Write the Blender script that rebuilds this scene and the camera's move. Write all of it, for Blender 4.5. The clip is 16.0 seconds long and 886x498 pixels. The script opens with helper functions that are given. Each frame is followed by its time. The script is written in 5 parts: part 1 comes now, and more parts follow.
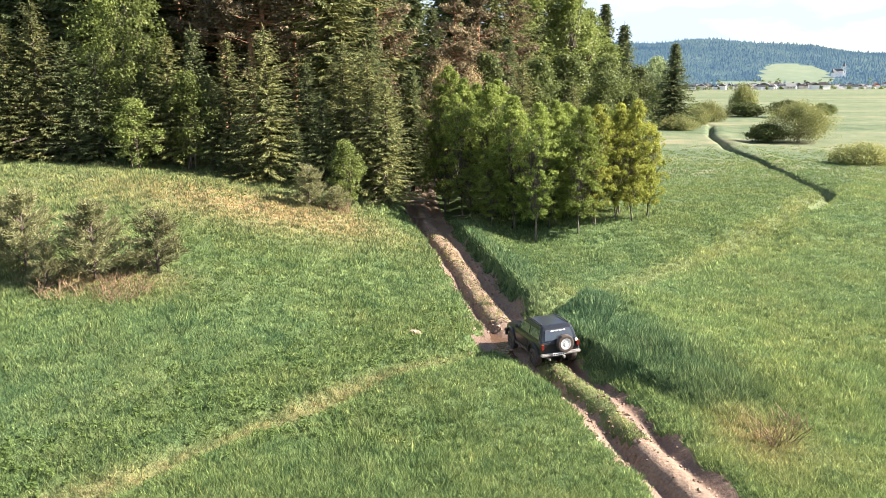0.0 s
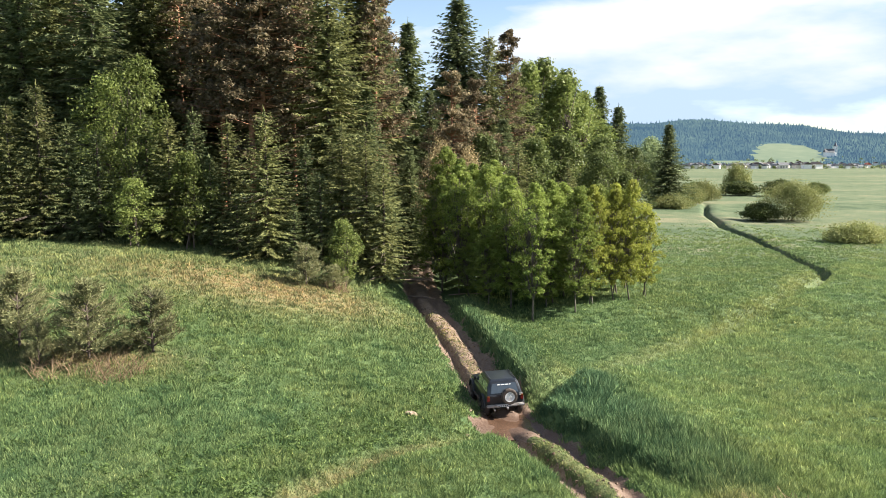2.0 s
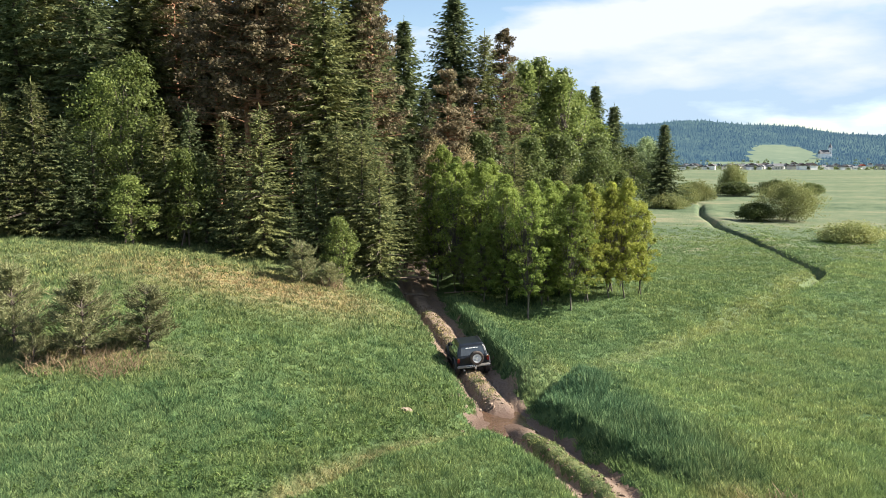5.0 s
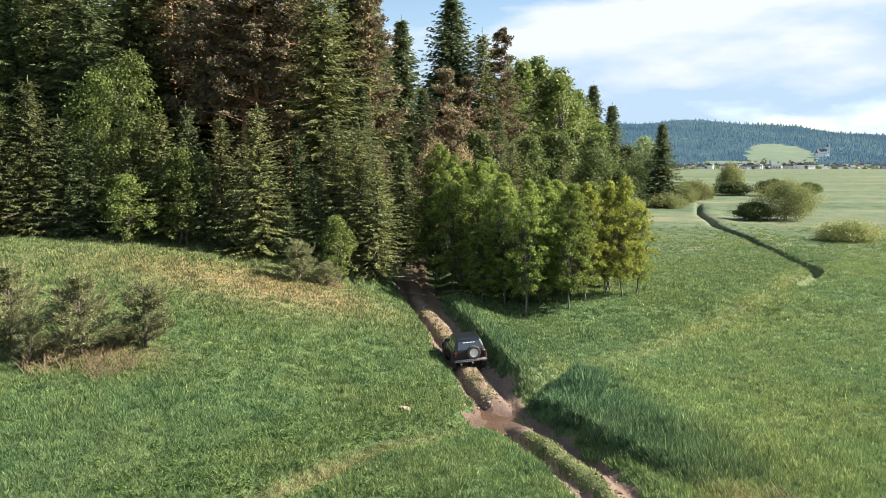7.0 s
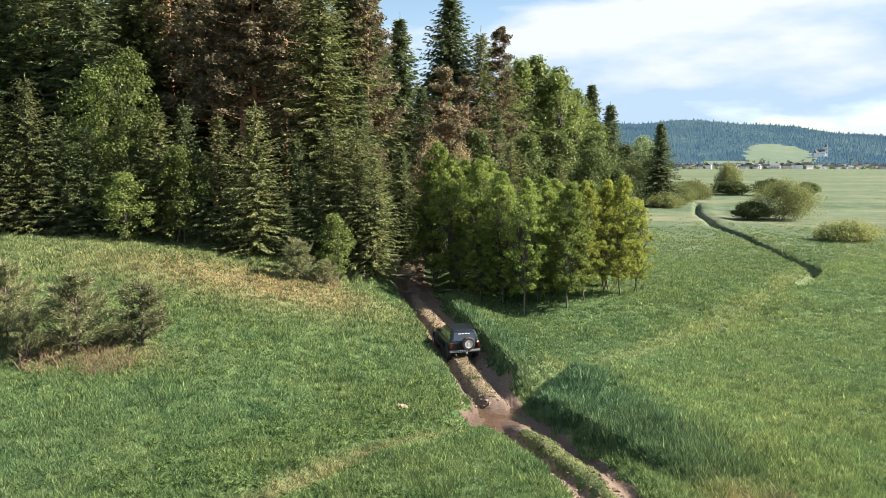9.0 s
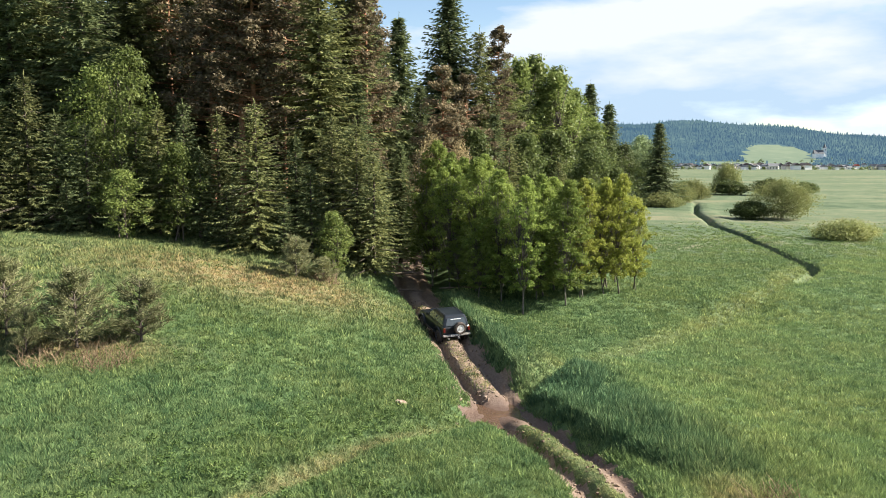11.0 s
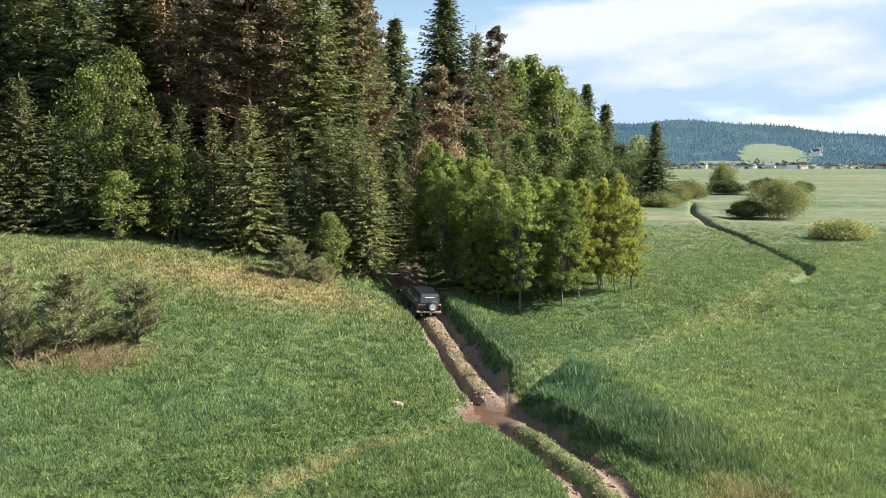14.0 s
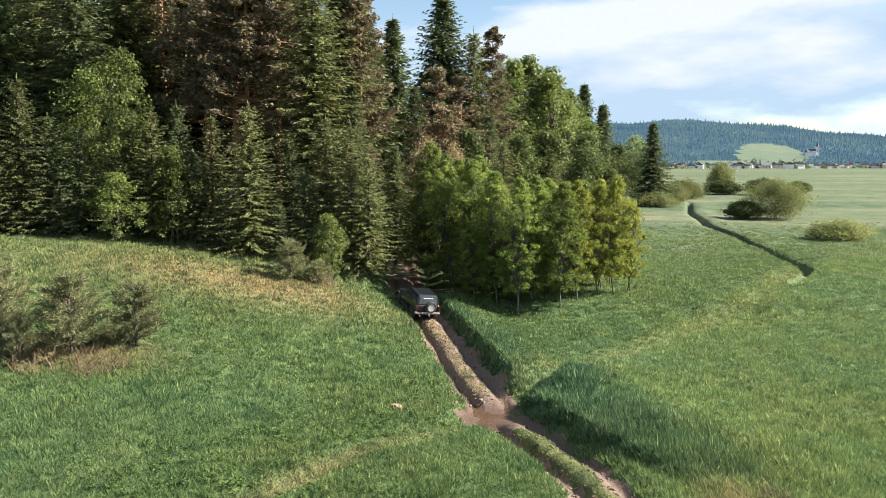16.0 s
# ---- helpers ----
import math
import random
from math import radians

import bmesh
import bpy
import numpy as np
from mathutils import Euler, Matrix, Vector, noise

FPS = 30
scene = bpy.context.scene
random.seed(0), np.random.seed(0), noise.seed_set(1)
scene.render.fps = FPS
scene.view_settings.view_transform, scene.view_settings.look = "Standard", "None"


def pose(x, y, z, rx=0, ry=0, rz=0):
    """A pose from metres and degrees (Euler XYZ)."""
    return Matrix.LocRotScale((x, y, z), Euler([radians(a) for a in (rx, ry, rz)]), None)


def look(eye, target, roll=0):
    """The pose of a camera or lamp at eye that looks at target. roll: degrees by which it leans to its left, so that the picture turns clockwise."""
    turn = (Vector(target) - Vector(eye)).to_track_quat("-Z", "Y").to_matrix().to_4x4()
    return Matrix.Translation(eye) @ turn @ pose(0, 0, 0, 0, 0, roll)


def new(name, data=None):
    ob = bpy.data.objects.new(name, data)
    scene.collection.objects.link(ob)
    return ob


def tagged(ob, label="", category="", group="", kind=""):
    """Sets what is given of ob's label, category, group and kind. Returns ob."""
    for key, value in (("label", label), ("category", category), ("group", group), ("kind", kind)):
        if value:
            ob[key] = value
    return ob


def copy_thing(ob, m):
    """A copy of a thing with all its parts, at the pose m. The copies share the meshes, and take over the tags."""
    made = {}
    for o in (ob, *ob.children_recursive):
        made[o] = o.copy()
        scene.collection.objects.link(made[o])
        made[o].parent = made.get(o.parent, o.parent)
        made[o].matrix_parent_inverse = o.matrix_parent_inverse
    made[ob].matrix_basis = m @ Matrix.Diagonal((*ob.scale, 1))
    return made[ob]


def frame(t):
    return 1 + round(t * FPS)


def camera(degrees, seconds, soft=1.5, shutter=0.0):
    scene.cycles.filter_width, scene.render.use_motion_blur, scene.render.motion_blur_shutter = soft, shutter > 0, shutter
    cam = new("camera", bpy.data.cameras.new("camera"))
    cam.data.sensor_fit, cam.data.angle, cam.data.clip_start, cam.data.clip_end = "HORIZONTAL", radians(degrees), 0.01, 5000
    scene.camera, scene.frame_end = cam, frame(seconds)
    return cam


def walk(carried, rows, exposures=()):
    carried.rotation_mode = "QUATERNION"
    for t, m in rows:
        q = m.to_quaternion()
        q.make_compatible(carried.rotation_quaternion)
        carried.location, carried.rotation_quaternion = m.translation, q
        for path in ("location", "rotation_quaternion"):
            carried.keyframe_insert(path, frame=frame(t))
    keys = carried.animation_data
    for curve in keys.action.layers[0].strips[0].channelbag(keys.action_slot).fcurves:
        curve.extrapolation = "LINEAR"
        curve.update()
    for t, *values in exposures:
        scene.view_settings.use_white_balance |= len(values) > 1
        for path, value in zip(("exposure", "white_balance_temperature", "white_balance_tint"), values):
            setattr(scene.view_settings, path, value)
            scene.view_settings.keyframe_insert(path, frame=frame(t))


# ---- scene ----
cam = camera(56.2, 16.0, soft=0.8)
PATH = [
    (0, (-0.252, 0.058, 9.641), (-0.237, 2.016, 9.232), -0.2),
    (0.5, (-0.248, 0.067, 9.654), (-0.233, 2.03, 9.271), -0.2),
    (1, (-0.209, 0.056, 9.698), (-0.193, 2.041, 9.459), -0.2),
    (1.5, (-0.208, 0.055, 9.738), (-0.19, 2.041, 9.506), -0.1),
    (2, (-0.204, 0.041, 9.751), (-0.183, 2.028, 9.525), -0.1),
    (2.5, (-0.18, 0.015, 9.771), (-0.158, 2.002, 9.544), -0.1),
    (3, (-0.203, 0.043, 9.734), (-0.179, 2.03, 9.507), -0.1),
    (3.5, (-0.204, 0.041, 9.714), (-0.179, 2.028, 9.488), -0.0),
    (4, (-0.199, 0.029, 9.672), (-0.171, 2.016, 9.447), -0.0),
    (6.5, (-0.23, 0.016, 9.576), (-0.195, 2.003, 9.35), 0.1),
    (7, (-0.19, 0.026, 9.559), (-0.154, 2.013, 9.333), 0.0),
    (7.5, (-0.163, 0.056, 9.525), (-0.125, 2.043, 9.3), 0.0),
    (8, (-0.152, 0.037, 9.499), (-0.114, 2.024, 9.274), 0.0),
    (8.5, (-0.17, 0.048, 9.489), (-0.131, 2.035, 9.263), 0.0),
    (9, (-0.172, 0.074, 9.491), (-0.132, 2.06, 9.264), 0.1),
    (11.5, (-0.178, 0.038, 9.299), (-0.134, 2.025, 9.073), 0.1),
    (12, (-0.156, 0.042, 9.291), (-0.111, 2.028, 9.065), 0.0),
    (12.5, (-0.15, 0.051, 9.313), (-0.104, 2.038, 9.087), 0.0),
    (13, (-0.153, 0.04, 9.34), (-0.105, 2.026, 9.113), 0.0),
    (13.5, (-0.148, 0.04, 9.365), (-0.099, 2.027, 9.139), 0.0),
    (14, (-0.145, 0.027, 9.377), (-0.095, 2.013, 9.151), -0.0),
    (14.5, (-0.166, 0.01, 9.413), (-0.114, 1.997, 9.186), 0.0),
    (15, (-0.196, 0.01, 9.445), (-0.143, 1.997, 9.219), 0.0),
    (15.5, (-0.217, 0.028, 9.472), (-0.161, 2.015, 9.245), 0.0),
    (16, (-0.216, 0.036, 9.482), (-0.159, 2.022, 9.255), 0.0),
]
EXPOSURES = [(0, 2.27, 6650, 18), (0.5, 2.24, 6700, 18), (1.0, 2.13, 6720, 17), (1.5, 1.96, 6580, 14), (2.0, 1.85, 6480, 13), (2.5, 1.78, 6420, 12), (4, 1.74, 6400, 11),
             (13, 1.74, 6400, 11), (16, 1.70, 6380, 11)]
walk(cam, [(t, look(eye, target, roll)) for t, eye, target, roll in PATH], EXPOSURES)

# ---- light ----
SUN_AZ, SUN_EL = radians(88), radians(36)      # clockwise from +y; low sun over the right-hand plain
world = bpy.data.worlds.new("sky")
scene.world = world
world.use_nodes = True
wn, wl = world.node_tree.nodes, world.node_tree.links
wn.clear()
w_out, w_bg = wn.new("ShaderNodeOutputWorld"), wn.new("ShaderNodeBackground")
w_sky = wn.new("ShaderNodeTexSky")
w_sky.sky_type, w_sky.sun_disc = "NISHITA", False
w_sky.sun_elevation, w_sky.sun_rotation = SUN_EL, SUN_AZ
w_sky.air_density, w_sky.dust_density, w_sky.ozone_density = 1.0, 0.15, 1.3
w_tc, w_map, w_no = wn.new("ShaderNodeTexCoord"), wn.new("ShaderNodeMapping"), wn.new("ShaderNodeTexNoise")
w_map.inputs["Scale"].default_value = (1.3, 1.3, 4.6)
w_map.inputs["Location"].default_value = (1.9, 0.55, 0.05)
w_no.inputs["Scale"].default_value, w_no.inputs["Detail"].default_value, w_no.inputs["Roughness"].default_value = 1.6, 9.0, 0.52
w_ramp, w_mix = wn.new("ShaderNodeValToRGB"), wn.new("ShaderNodeMixRGB")
w_ramp.color_ramp.elements[0].position, w_ramp.color_ramp.elements[1].position = 0.64, 0.71
w_mix.inputs[2].default_value = (6.9, 7.05, 7.3, 1)
wl.new(w_tc.outputs["Generated"], w_map.inputs["Vector"])
wl.new(w_map.outputs["Vector"], w_no.inputs["Vector"])
w_sep, w_lift, w_add = wn.new("ShaderNodeSeparateXYZ"), wn.new("ShaderNodeValToRGB"), wn.new("ShaderNodeMath")
wl.new(w_tc.outputs["Generated"], w_sep.inputs["Vector"])
wl.new(w_sep.outputs["Z"], w_lift.inputs["Fac"])
for k, (p, v) in enumerate(((0.0, 0.85), (0.045, 0.74), (0.10, 0.62), (0.145, 0.47), (0.172, 0.27), (0.5, 0.36))):
    e = w_lift.color_ramp.elements[k] if k < 2 else w_lift.color_ramp.elements.new(p)
    e.position, e.color = p, (v, v, v, 1)
w_add.operation = "MULTIPLY_ADD"          # a bank of cloud low over the horizon, clearer above
w_add.inputs[1].default_value = 0.42
wl.new(w_lift.outputs["Color"], w_add.inputs[0])
wl.new(w_no.outputs["Fac"], w_add.inputs[2])
wl.new(w_add.outputs[0], w_ramp.inputs["Fac"])
wl.new(w_ramp.outputs["Color"], w_mix.inputs["Fac"])
w_no2, w_shade = wn.new("ShaderNodeTexNoise"), wn.new("ShaderNodeValToRGB")
w_no2.inputs["Scale"].default_value, w_no2.inputs["Detail"].default_value = 3.2, 6.0
wl.new(w_map.outputs["Vector"], w_no2.inputs["Vector"])
w_base, w_sum = wn.new("ShaderNodeValToRGB"), wn.new("ShaderNodeMath")   # grey-blue undersides, white tops
wl.new(w_sep.outputs["Z"], w_base.inputs["Fac"])
for k, (p, v) in enumerate(((0.0, 0.58), (0.030, 0.46), (0.056, 0.38), (0.085, 0.43), (0.150, 0.51), (0.5, 0.5))):
    e = w_base.color_ramp.elements[k] if k < 2 else w_base.color_ramp.elements.new(p)
    e.position, e.color = p, (v, v, v, 1)
w_sum.operation = "ADD"
wl.new(w_no2.outputs["Fac"], w_sum.inputs[0])
wl.new(w_base.outputs["Color"], w_sum.inputs[1])
wl.new(w_sum.outputs[0], w_shade.inputs["Fac"])
w_shade.color_ramp.elements[0].position, w_shade.color_ramp.elements[1].position = 0.84, 1.0
w_shade.color_ramp.elements[0].color, w_shade.color_ramp.elements[1].color = (3.5, 4.6, 5.7, 1), (5.6, 5.95, 6.4, 1)
wl.new(w_shade.outputs["Color"], w_mix.inputs[2])
wl.new(w_sky.outputs["Color"], w_mix.inputs[1])
wl.new(w_mix.outputs["Color"], w_bg.inputs["Color"])
w_bg.inputs["Strength"].default_value = 0.051
wl.new(w_bg.outputs["Background"], w_out.inputs["Surface"])
sun_data = bpy.data.lights.new("sun", "SUN")
sun_data.energy, sun_data.angle, sun_data.color = 5.0, radians(0.6), (1.0, 0.93, 0.80)
sun = new("sun", sun_data)
_sd = Vector((math.sin(SUN_AZ) * math.cos(SUN_EL), math.cos(SUN_AZ) * math.cos(SUN_EL), math.sin(SUN_EL)))
sun.matrix_world = look(_sd * 100, (0, 0, 0))


# ---- materials ----
def material(name, rough=0.8):
    m = bpy.data.materials.new(name)
    m.use_nodes = True
    n = m.node_tree.nodes
    b = n["Principled BSDF"]
    b.inputs["Roughness"].default_value = rough
    return m, n, m.node_tree.links, b


def noise_node(n, l, scale, detail=4.0, rough=0.6, coord="Object"):
    tc, t = n.new("ShaderNodeTexCoord"), n.new("ShaderNodeTexNoise")
    t.inputs["Scale"].default_value, t.inputs["Detail"].default_value, t.inputs["Roughness"].default_value = scale, detail, rough
    l.new(tc.outputs[coord], t.inputs["Vector"])
    return t.outputs["Fac"]


def ramp(n, l, fac, *stops):
    r = n.new("ShaderNodeValToRGB")
    e = r.color_ramp.elements
    while len(e) < len(stops):
        e.new(0.5)
    for k, (p, c) in enumerate(stops):
        e[k].position, e[k].color = p, (*c, 1)
    l.new(fac, r.inputs["Fac"])
    return r.outputs["Color"]


def mix(n, l, fac, a, b, how="MIX"):
    m = n.new("ShaderNodeMixRGB")
    m.blend_type = how
    for k, v in ((0, fac), (1, a), (2, b)):
        if isinstance(v, (int, float)):
            m.inputs[k].default_value = v
        elif isinstance(v, tuple):
            m.inputs[k].default_value = (*v, 1)
        else:
            l.new(v, m.inputs[k])
    return m.outputs["Color"]


def bump(n, l, b, height, strength, dist=0.03):
    u = n.new("ShaderNodeBump")
    u.inputs["Strength"].default_value, u.inputs["Distance"].default_value = strength, dist
    l.new(height, u.inputs["Height"])
    l.new(u.outputs["Normal"], b.inputs["Normal"])


def plain(name, color, rough=0.6, metal=0.0, vary=0.25, scale=6.0, coat=0.0):
    m, n, l, b = material(name, rough)
    f = noise_node(n, l, scale, 5)
    d = tuple(c * (1 - vary) for c in color)
    u = tuple(min(1, c * (1 + vary)) for c in color)
    l.new(ramp(n, l, f, (0.3, d), (0.7, u)), b.inputs["Base Color"])
    b.inputs["Metallic"].default_value = metal
    b.inputs["Coat Weight"].default_value = coat
    return m


def leafy(name, dark, light, translucent=0.35, rough=0.6, patch=0.5, tint=None):
    """Foliage: each leaf its own shade, drifting over the plant; light also comes through."""
    m, n, l, b = material(name, rough)
    geo, info = n.new("ShaderNodeNewGeometry"), n.new("ShaderNodeObjectInfo")
    c = ramp(n, l, geo.outputs["Random Per Island"], (0.0, dark), (1.0, light))
    f = noise_node(n, l, patch, 3)
    c = mix(n, l, ramp(n, l, f, (0.35, (0, 0, 0)), (0.7, (1, 1, 1))), c, mix(n, l, 0.5, c, tint or light))
    hs = n.new("ShaderNodeHueSaturation")
    mr = n.new("ShaderNodeMapRange")
    mr.inputs["To Min"].default_value, mr.inputs["To Max"].default_value = 0.72, 1.25
    l.new(info.outputs["Random"], mr.inputs["Value"])
    l.new(mr.outputs["Result"], hs.inputs["Value"])
    l.new(c, hs.inputs["Color"])
    l.new(hs.outputs["Color"], b.inputs["Base Color"])
    b.inputs["Specular IOR Level"].default_value = 0.12
    tr, ms, out = n.new("ShaderNodeBsdfTranslucent"), n.new("ShaderNodeMixShader"), n["Material Output"]
    l.new(hs.outputs["Color"], tr.inputs["Color"])
    ms.inputs[0].default_value = translucent
    l.new(b.outputs[0], ms.inputs[1])
    l.new(tr.outputs[0], ms.inputs[2])
    l.new(ms.outputs[0], out.inputs["Surface"])
    return m


def grass_material(name, blade, island=0.85):
    """Meadow grass: fresh green, blue-green swathes, straw-coloured dry patches given by the attribute 'dry'."""
    m, n, l, b = material(name, 0.65)
    tc = n.new("ShaderNodeTexCoord")
    big = noise_node(n, l, 0.16, 4, 0.6)
    mid = noise_node(n, l, 0.9, 4, 0.65)
    c = ramp(n, l, big, (0.32, (0.118, 0.205, 0.092)), (0.5, (0.148, 0.220, 0.080)), (0.68, (0.215, 0.255, 0.098)))
    c2 = ramp(n, l, mid, (0.33, (0.082, 0.158, 0.070)), (0.52, (0.140, 0.215, 0.085)), (0.70, (0.205, 0.262, 0.118)))
    c = mix(n, l, 0.55, c, c2)
    at = n.new("ShaderNodeAttribute")
    at.attribute_name = "dry"
    fine = noise_node(n, l, 2.6, 5, 0.7)
    dry = mix(n, l, 1.0, at.outputs["Fac"], ramp(n, l, fine, (0.35, (0.25,) * 3), (0.62, (1.0,) * 3)), "MULTIPLY")
    c = mix(n, l, dry, c, (0.30, 0.220, 0.118))
    if blade:
        geo = n.new("ShaderNodeNewGeometry")
        c = mix(n, l, island, c, ramp(n, l, geo.outputs["Random Per Island"], (0.0, (0.62, 0.66, 0.55)), (0.6, (1.0, 1.0, 1.0)), (0.96, (1.25, 1.2, 1.15)), (1.0, (2.2, 1.9, 1.8))), "MULTIPLY")
        cool = n.new("ShaderNodeAttribute")
        cool.attribute_name = "cool"
        c = mix(n, l, cool.outputs["Fac"], c, mix(n, l, 0.7, c, (0.070, 0.150, 0.086)))
        tone = n.new("ShaderNodeAttribute")
        tone.attribute_name = "tone"
        c = mix(n, l, 1.0, c, ramp(n, l, tone.outputs["Fac"], (0.0, (0.42, 0.52, 0.52)), (0.45, (1.08, 1.0, 0.97)), (0.85, (1.47, 1.32, 1.20)), (1.0, (1.97, 1.72, 1.50))), "MULTIPLY")
        nm, va = n.new("ShaderNodeVectorMath"), n.new("ShaderNodeVectorMath")
        nm.operation, va.operation = "MULTIPLY_ADD", "NORMALIZE"
        nm.inputs[1].default_value, nm.inputs[2].default_value = (0.55, 0.55, 0.55), (0, 0, 0.8)
        l.new(geo.outputs["Normal"], nm.inputs[0])
        l.new(nm.outputs[0], va.inputs[0])
        l.new(va.outputs[0], b.inputs["Normal"])
        l.new(c, b.inputs["Base Color"])
        b.inputs["Specular IOR Level"].default_value = 0.06
        b.inputs["Roughness"].default_value = 0.8
        tr, ms, out = n.new("ShaderNodeBsdfTranslucent"), n.new("ShaderNodeMixShader"), n["Material Output"]
        l.new(c, tr.inputs["Color"])
        ms.inputs[0].default_value = 0.25
        l.new(b.outputs[0], ms.inputs[1])
        l.new(tr.outputs[0], ms.inputs[2])
        l.new(ms.outputs[0], out.inputs["Surface"])
    else:
        mp, fn = n.new("ShaderNodeMapping"), n.new("ShaderNodeTexNoise")
        mp.inputs["Scale"].default_value = (0.014, 0.055, 1.0)
        mp.inputs["Rotation"].default_value = (0, 0, 0.15)
        fn.inputs["Scale"].default_value, fn.inputs["Detail"].default_value, fn.inputs["Roughness"].default_value = 1.0, 7.0, 0.68
        l.new(tc.outputs["Object"], mp.inputs["Vector"])
        l.new(mp.outputs["Vector"], fn.inputs["Vector"])
        far = mix(n, l, 0.5, fn.outputs["Fac"], noise_node(n, l, 0.22, 7, 0.72))
        c = mix(n, l, 0.78, mix(n, l, 1.0, c, (0.62, 0.62, 0.68), "MULTIPLY"), ramp(n, l, far, (0.39, (0.040, 0.064, 0.036)), (0.47, (0.084, 0.110, 0.064)), (0.54, (0.130, 0.141, 0.086)), (0.63, (0.21, 0.182, 0.118))))
        near = n.new("ShaderNodeAttribute")
        near.attribute_name = "thatch"
        c = mix(n, l, near.outputs["Fac"], c, mix(n, l, dry, ramp(n, l, mid, (0.35, (0.050, 0.085, 0.034)), (0.65, (0.095, 0.140, 0.052))), (0.26, 0.19, 0.10)))
        l.new(c, b.inputs["Base Color"])
        b.inputs["Specular IOR Level"].default_value = 0.1
        b.inputs["Roughness"].default_value = 0.9
        bump(n, l, b, mix(n, l, 0.5, mid, fine), 1.0, 0.25)
    return m


def mud_material():
    m, n, l, b = material("track_mud", 0.8)
    f, g = noise_node(n, l, 1.1, 6, 0.65), noise_node(n, l, 9.0, 5, 0.7)
    c = ramp(n, l, f, (0.3, (0.095, 0.066, 0.048)), (0.52, (0.168, 0.110, 0.070)), (0.7, (0.28, 0.196, 0.128)))
    c = mix(n, l, 0.45, c, ramp(n, l, g, (0.35, (0.07, 0.045, 0.03)), (0.6, (0.31, 0.235, 0.17))))
    at = n.new("ShaderNodeAttribute")
    at.attribute_name = "dry"
    c = mix(n, l, mix(n, l, 1.0, at.outputs["Fac"], (0.85, 0.85, 0.85), "MULTIPLY"), c, (0.088, 0.052, 0.036))
    l.new(c, b.inputs["Base Color"])
    r = n.new("ShaderNodeMapRange")
    r.inputs["To Min"].default_value, r.inputs["To Max"].default_value = 0.85, 0.48
    l.new(at.outputs["Fac"], r.inputs["Value"])
    l.new(r.outputs["Result"], b.inputs["Roughness"])
    bump(n, l, b, g, 0.9, 0.06)
    return m


def bark(name, dark, light, scale=6.0):
    m, n, l, b = material(name, 0.85)
    f = noise_node(n, l, scale, 6, 0.7)
    l.new(ramp(n, l, f, (0.35, dark), (0.65, light)), b.inputs["Base Color"])
    bump(n, l, b, f, 0.6, 0.03)
    return m


def birch_bark():
    m, n, l, b = material("pale_bark", 0.7)
    f = noise_node(n, l, 5.0, 6, 0.7)
    l.new(ramp(n, l, f, (0.38, (0.06, 0.05, 0.04)), (0.52, (0.085, 0.072, 0.058)), (0.78, (0.22, 0.20, 0.165))), b.inputs["Base Color"])
    return m


M_GROUND = grass_material("meadow_soil", False)
M_BLADE = grass_material("grass_blade", True)
M_BLADE_FAR = grass_material("far_grass_blade", True, 0.35)
M_MUD = mud_material()
M_SPRUCE = leafy("spruce_needles", (0.030, 0.054, 0.026), (0.255, 0.270, 0.110), 0.35, 0.6, 0.35, (0.245, 0.230, 0.078))
M_SPRUCE_D = leafy("dark_spruce_needles", (0.028, 0.052, 0.028), (0.195, 0.225, 0.095), 0.35, 0.6, 0.35)
M_PINE = leafy("pine_needles", (0.050, 0.050, 0.030), (0.240, 0.198, 0.115), 0.3, 0.6, 0.4, (0.240, 0.172, 0.105))
M_YPINE = leafy("young_pine_needles", (0.090, 0.112, 0.052), (0.280, 0.285, 0.145), 0.35, 0.6, 1.2, (0.290, 0.260, 0.130))
M_LEAF = leafy("fresh_leaves", (0.080, 0.130, 0.032), (0.235, 0.300, 0.076), 0.5, 0.45, 0.5, (0.270, 0.305, 0.070))
M_LEAF_Y = leafy("yellow_green_leaves", (0.145, 0.185, 0.036), (0.390, 0.430, 0.090), 0.55, 0.45, 0.6, (0.44, 0.43, 0.082))
M_LEAF_B = leafy("bright_leaves", (0.066, 0.098, 0.028), (0.205, 0.245, 0.070), 0.4, 0.45, 0.5)
M_LEAF_O = leafy("olive_leaves", (0.048, 0.078, 0.024), (0.120, 0.150, 0.048), 0.35, 0.5, 0.4, (0.14, 0.150, 0.05))
M_LEAF_S = leafy("silver_leaves", (0.100, 0.150, 0.070), (0.260, 0.310, 0.150), 0.35, 0.5, 0.3)
M_WILLOW = leafy("willow_leaves", (0.125, 0.155, 0.060), (0.225, 0.245, 0.092), 0.4, 0.5, 0.3, (0.30, 0.29, 0.10))
M_HERB = leafy("herb_leaves", (0.060, 0.115, 0.034), (0.160, 0.235, 0.066), 0.35, 0.5, 0.8)
M_BUD = leafy("tan_buds", (0.16, 0.125, 0.06), (0.38, 0.31, 0.17), 0.3, 0.7, 0.6)
M_DEADT = leafy("dead_twigs", (0.13, 0.085, 0.05), (0.34, 0.25, 0.16), 0.1, 0.8, 1.0)
M_TRUNK = bark("spruce_bark", (0.045, 0.034, 0.026), (0.13, 0.10, 0.08))
M_PTRUNK = bark("pine_bark", (0.15, 0.07, 0.035), (0.38, 0.20, 0.11), 4.0)
M_ATRUNK = birch_bark()
M_STONE = plain("pale_stone", (0.22, 0.165, 0.120), 0.9, 0, 0.4, 9)
